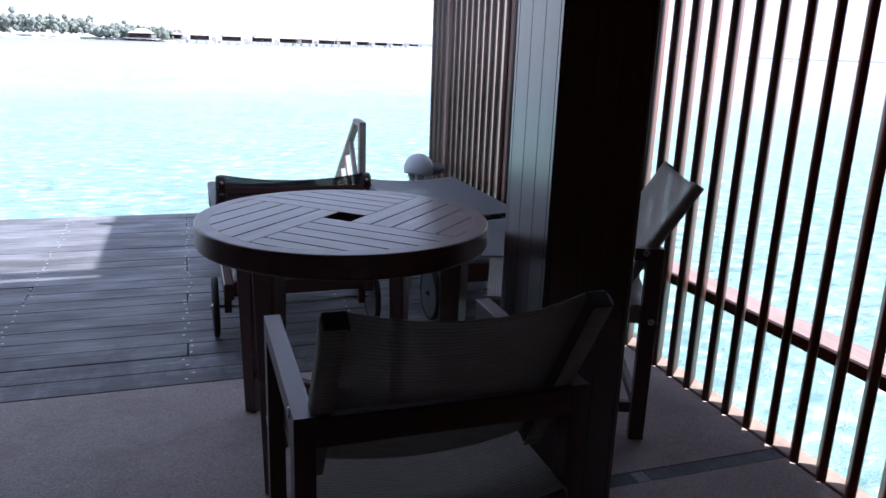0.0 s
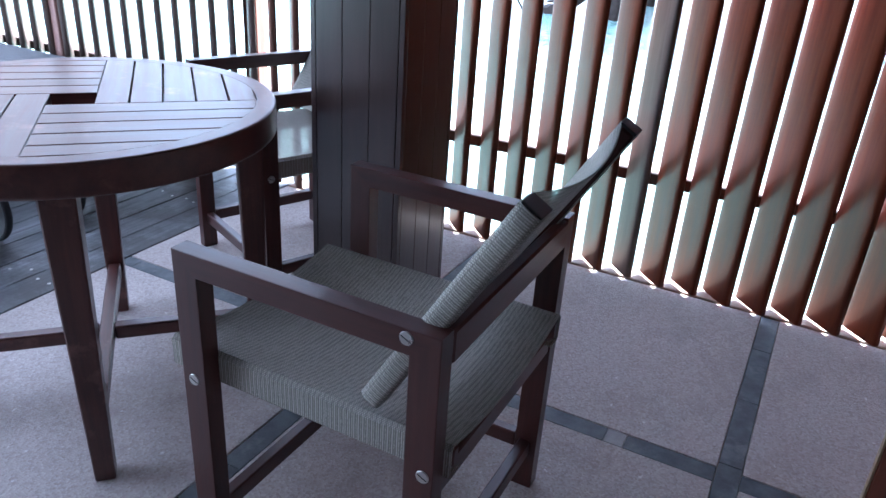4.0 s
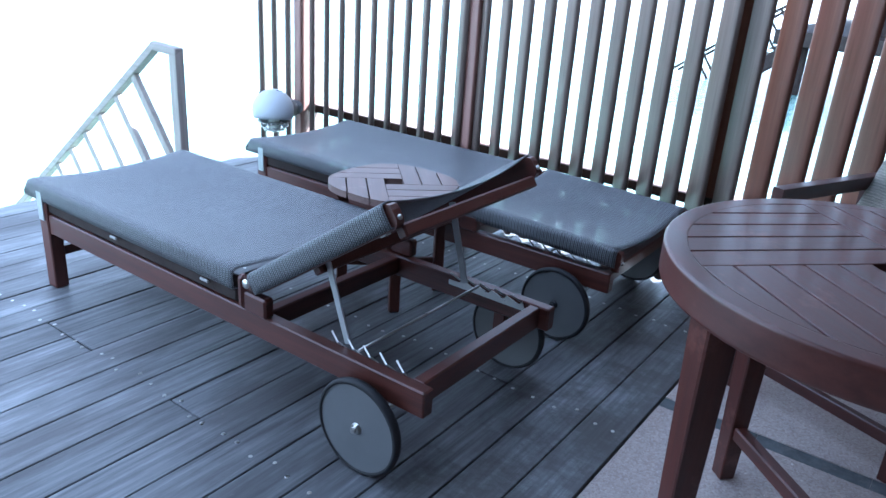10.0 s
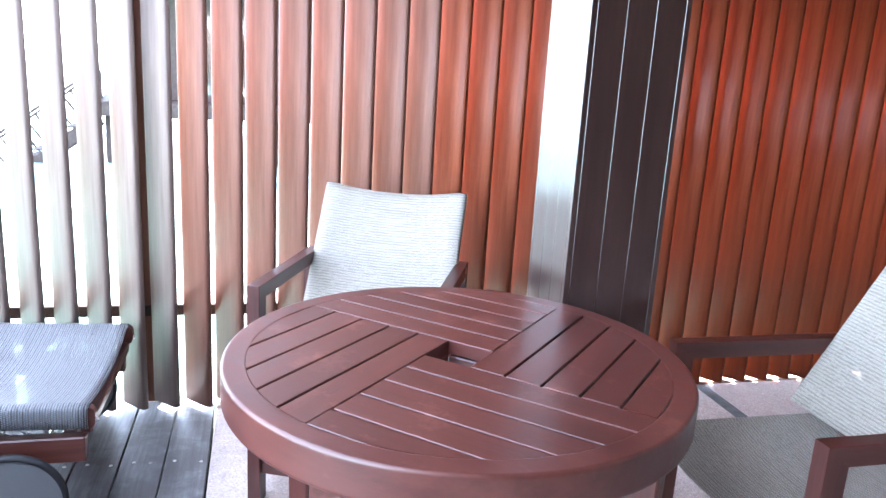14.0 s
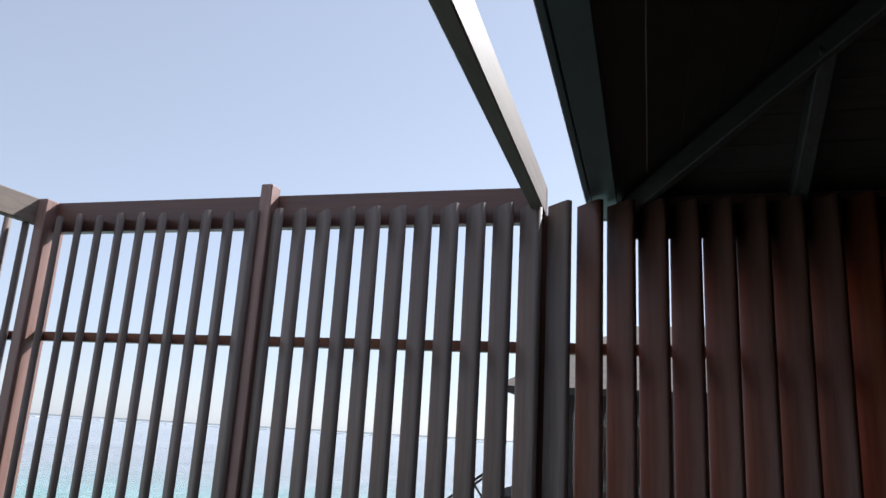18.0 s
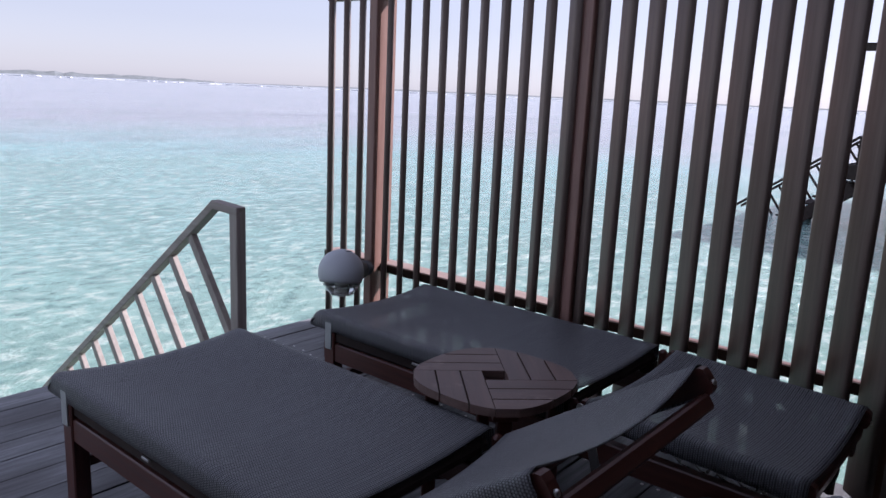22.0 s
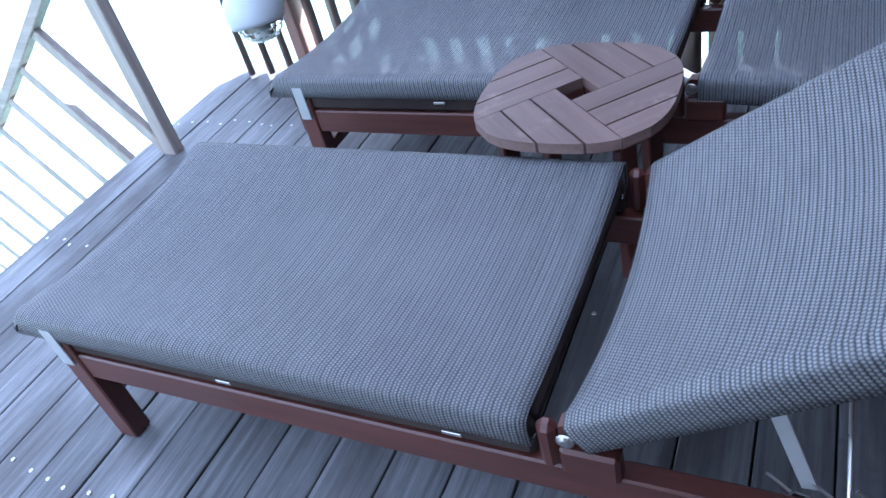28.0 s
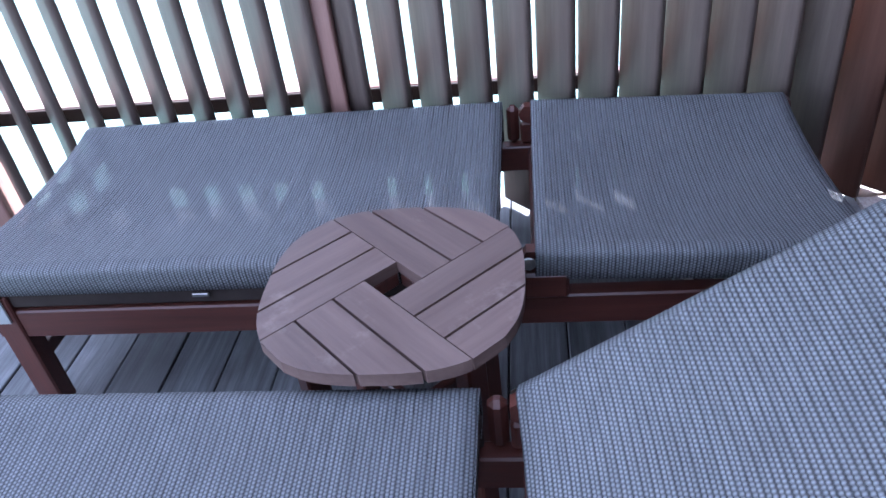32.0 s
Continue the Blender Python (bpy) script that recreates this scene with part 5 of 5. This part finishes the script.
while z < 2.6:
    x = 0.876 - (0.17 if row % 2 else 0.0)
    while x < 1.34:
        x0, x1 = max(x, 0.876), min(x + 0.34, 1.34)
        if x1 - x0 > 0.03:
            boxpart("block", (x0 + 0.003, BACK_Y - 0.019, z + 0.003), (x1 - 0.003, BACK_Y + rnd.uniform(-0.002, 0.002), z + 0.087), M_BLOCK, hw, 0.0)
        x += 0.34
    z += 0.09
    row += 1

# ---- terrace floor: pebble panels and slate strips ----
floor = thing("floor", "pinkish washed-pebble terrace floor crossed by dark slate strips", "floor", kind="structure")
SX, SW = 0.490, 0.058
SY = (-0.480, -1.492, -2.40)
xs = [(WEST, SX - SW / 2), (SX + SW / 2, 1.371)]
cuts = [SEAM_Y - 0.004] + [c for y in SY for c in (y + SW / 2, y - SW / 2)] + [-5.9]
for x0, x1 in xs:
    for y1, y0 in zip(cuts[::2], cuts[1::2]):
        boxpart("panel", (x0 + 0.001, y0 + 0.001, -0.033), (x1 - 0.001, y1 - 0.001, 0.0), M_FLOOR, floor, 0.0015)
rnd = random.Random(5)


def tiles(a, b, y, along):
    p = a
    while p < b - 0.02:
        ln = rnd.choice((0.30, 0.30, 0.22, 0.05, 0.30))
        q = min(p + ln, b)
        lo3 = (p + 0.0007, y - SW / 2 + 0.001, -0.033) if along == "x" else (y - SW / 2 + 0.001, p + 0.0007, -0.033)
        hi3 = (q - 0.0007, y + SW / 2 - 0.001, -0.0015) if along == "x" else (y + SW / 2 - 0.001, q - 0.0007, -0.0015)
        boxpart("strip_tile", lo3, hi3, M_PALE if ln < 0.1 and q - p > 0.03 else M_SLATE, floor, 0.001)
        p = q


for y in SY:
    tiles(WEST, 1.370, y, "x")
for y1, y0 in zip(cuts[::2], cuts[1::2]):
    tiles(y0, y1, SX, "y")

# ---- deck planks ----
deck = thing("deck", "weathered grey-brown timber deck boards with steel screws", "deck", kind="structure")
PP = 0.1354
rnd = random.Random(21)
planks = {}
for i in range(22):
    y0 = SEAM_Y + 0.001 + i * PP
    cut = rnd.choice((-2.73, -1.98, -1.24, -0.49, 0.25))
    for x0, x1 in ((WEST, cut - 0.002), (cut + 0.002, 1.50)):
        ln = round(x1 - x0, 3)
        if ln not in planks:
            bm = bmesh.new()
            add_box(bm, (-ln / 2, 0.0020, -0.030), (ln / 2, PP - 0.0020, 0.0), 0.0022)
            planks[ln] = mesh_of("plank", bm, M_DECK)
        p = new("plank", planks[ln])
        p.parent = deck
        p.matrix_local = Matrix.Translation(((x0 + x1) / 2, y0, rnd.uniform(-0.002, 0.0008)))
bm = bmesh.new()
add_cyl(bm, (0, 0, 0.0002), (0, 0, 0.0016), 0.0060, 10, 0.0052)
screw = mesh_of("screw", bm, M_STEEL)
for i in range(22):
    for x in (-2.73, -1.98, -1.24, -0.49, 0.25, 1.0):
        for f in (0.25, 0.75):
            p = new("screw", screw)
            p.parent = deck
            p.matrix_local = Matrix.Translation((x + rnd.uniform(-0.022, 0.022), SEAM_Y + (i + f) * PP + rnd.uniform(-0.012, 0.012), 0))
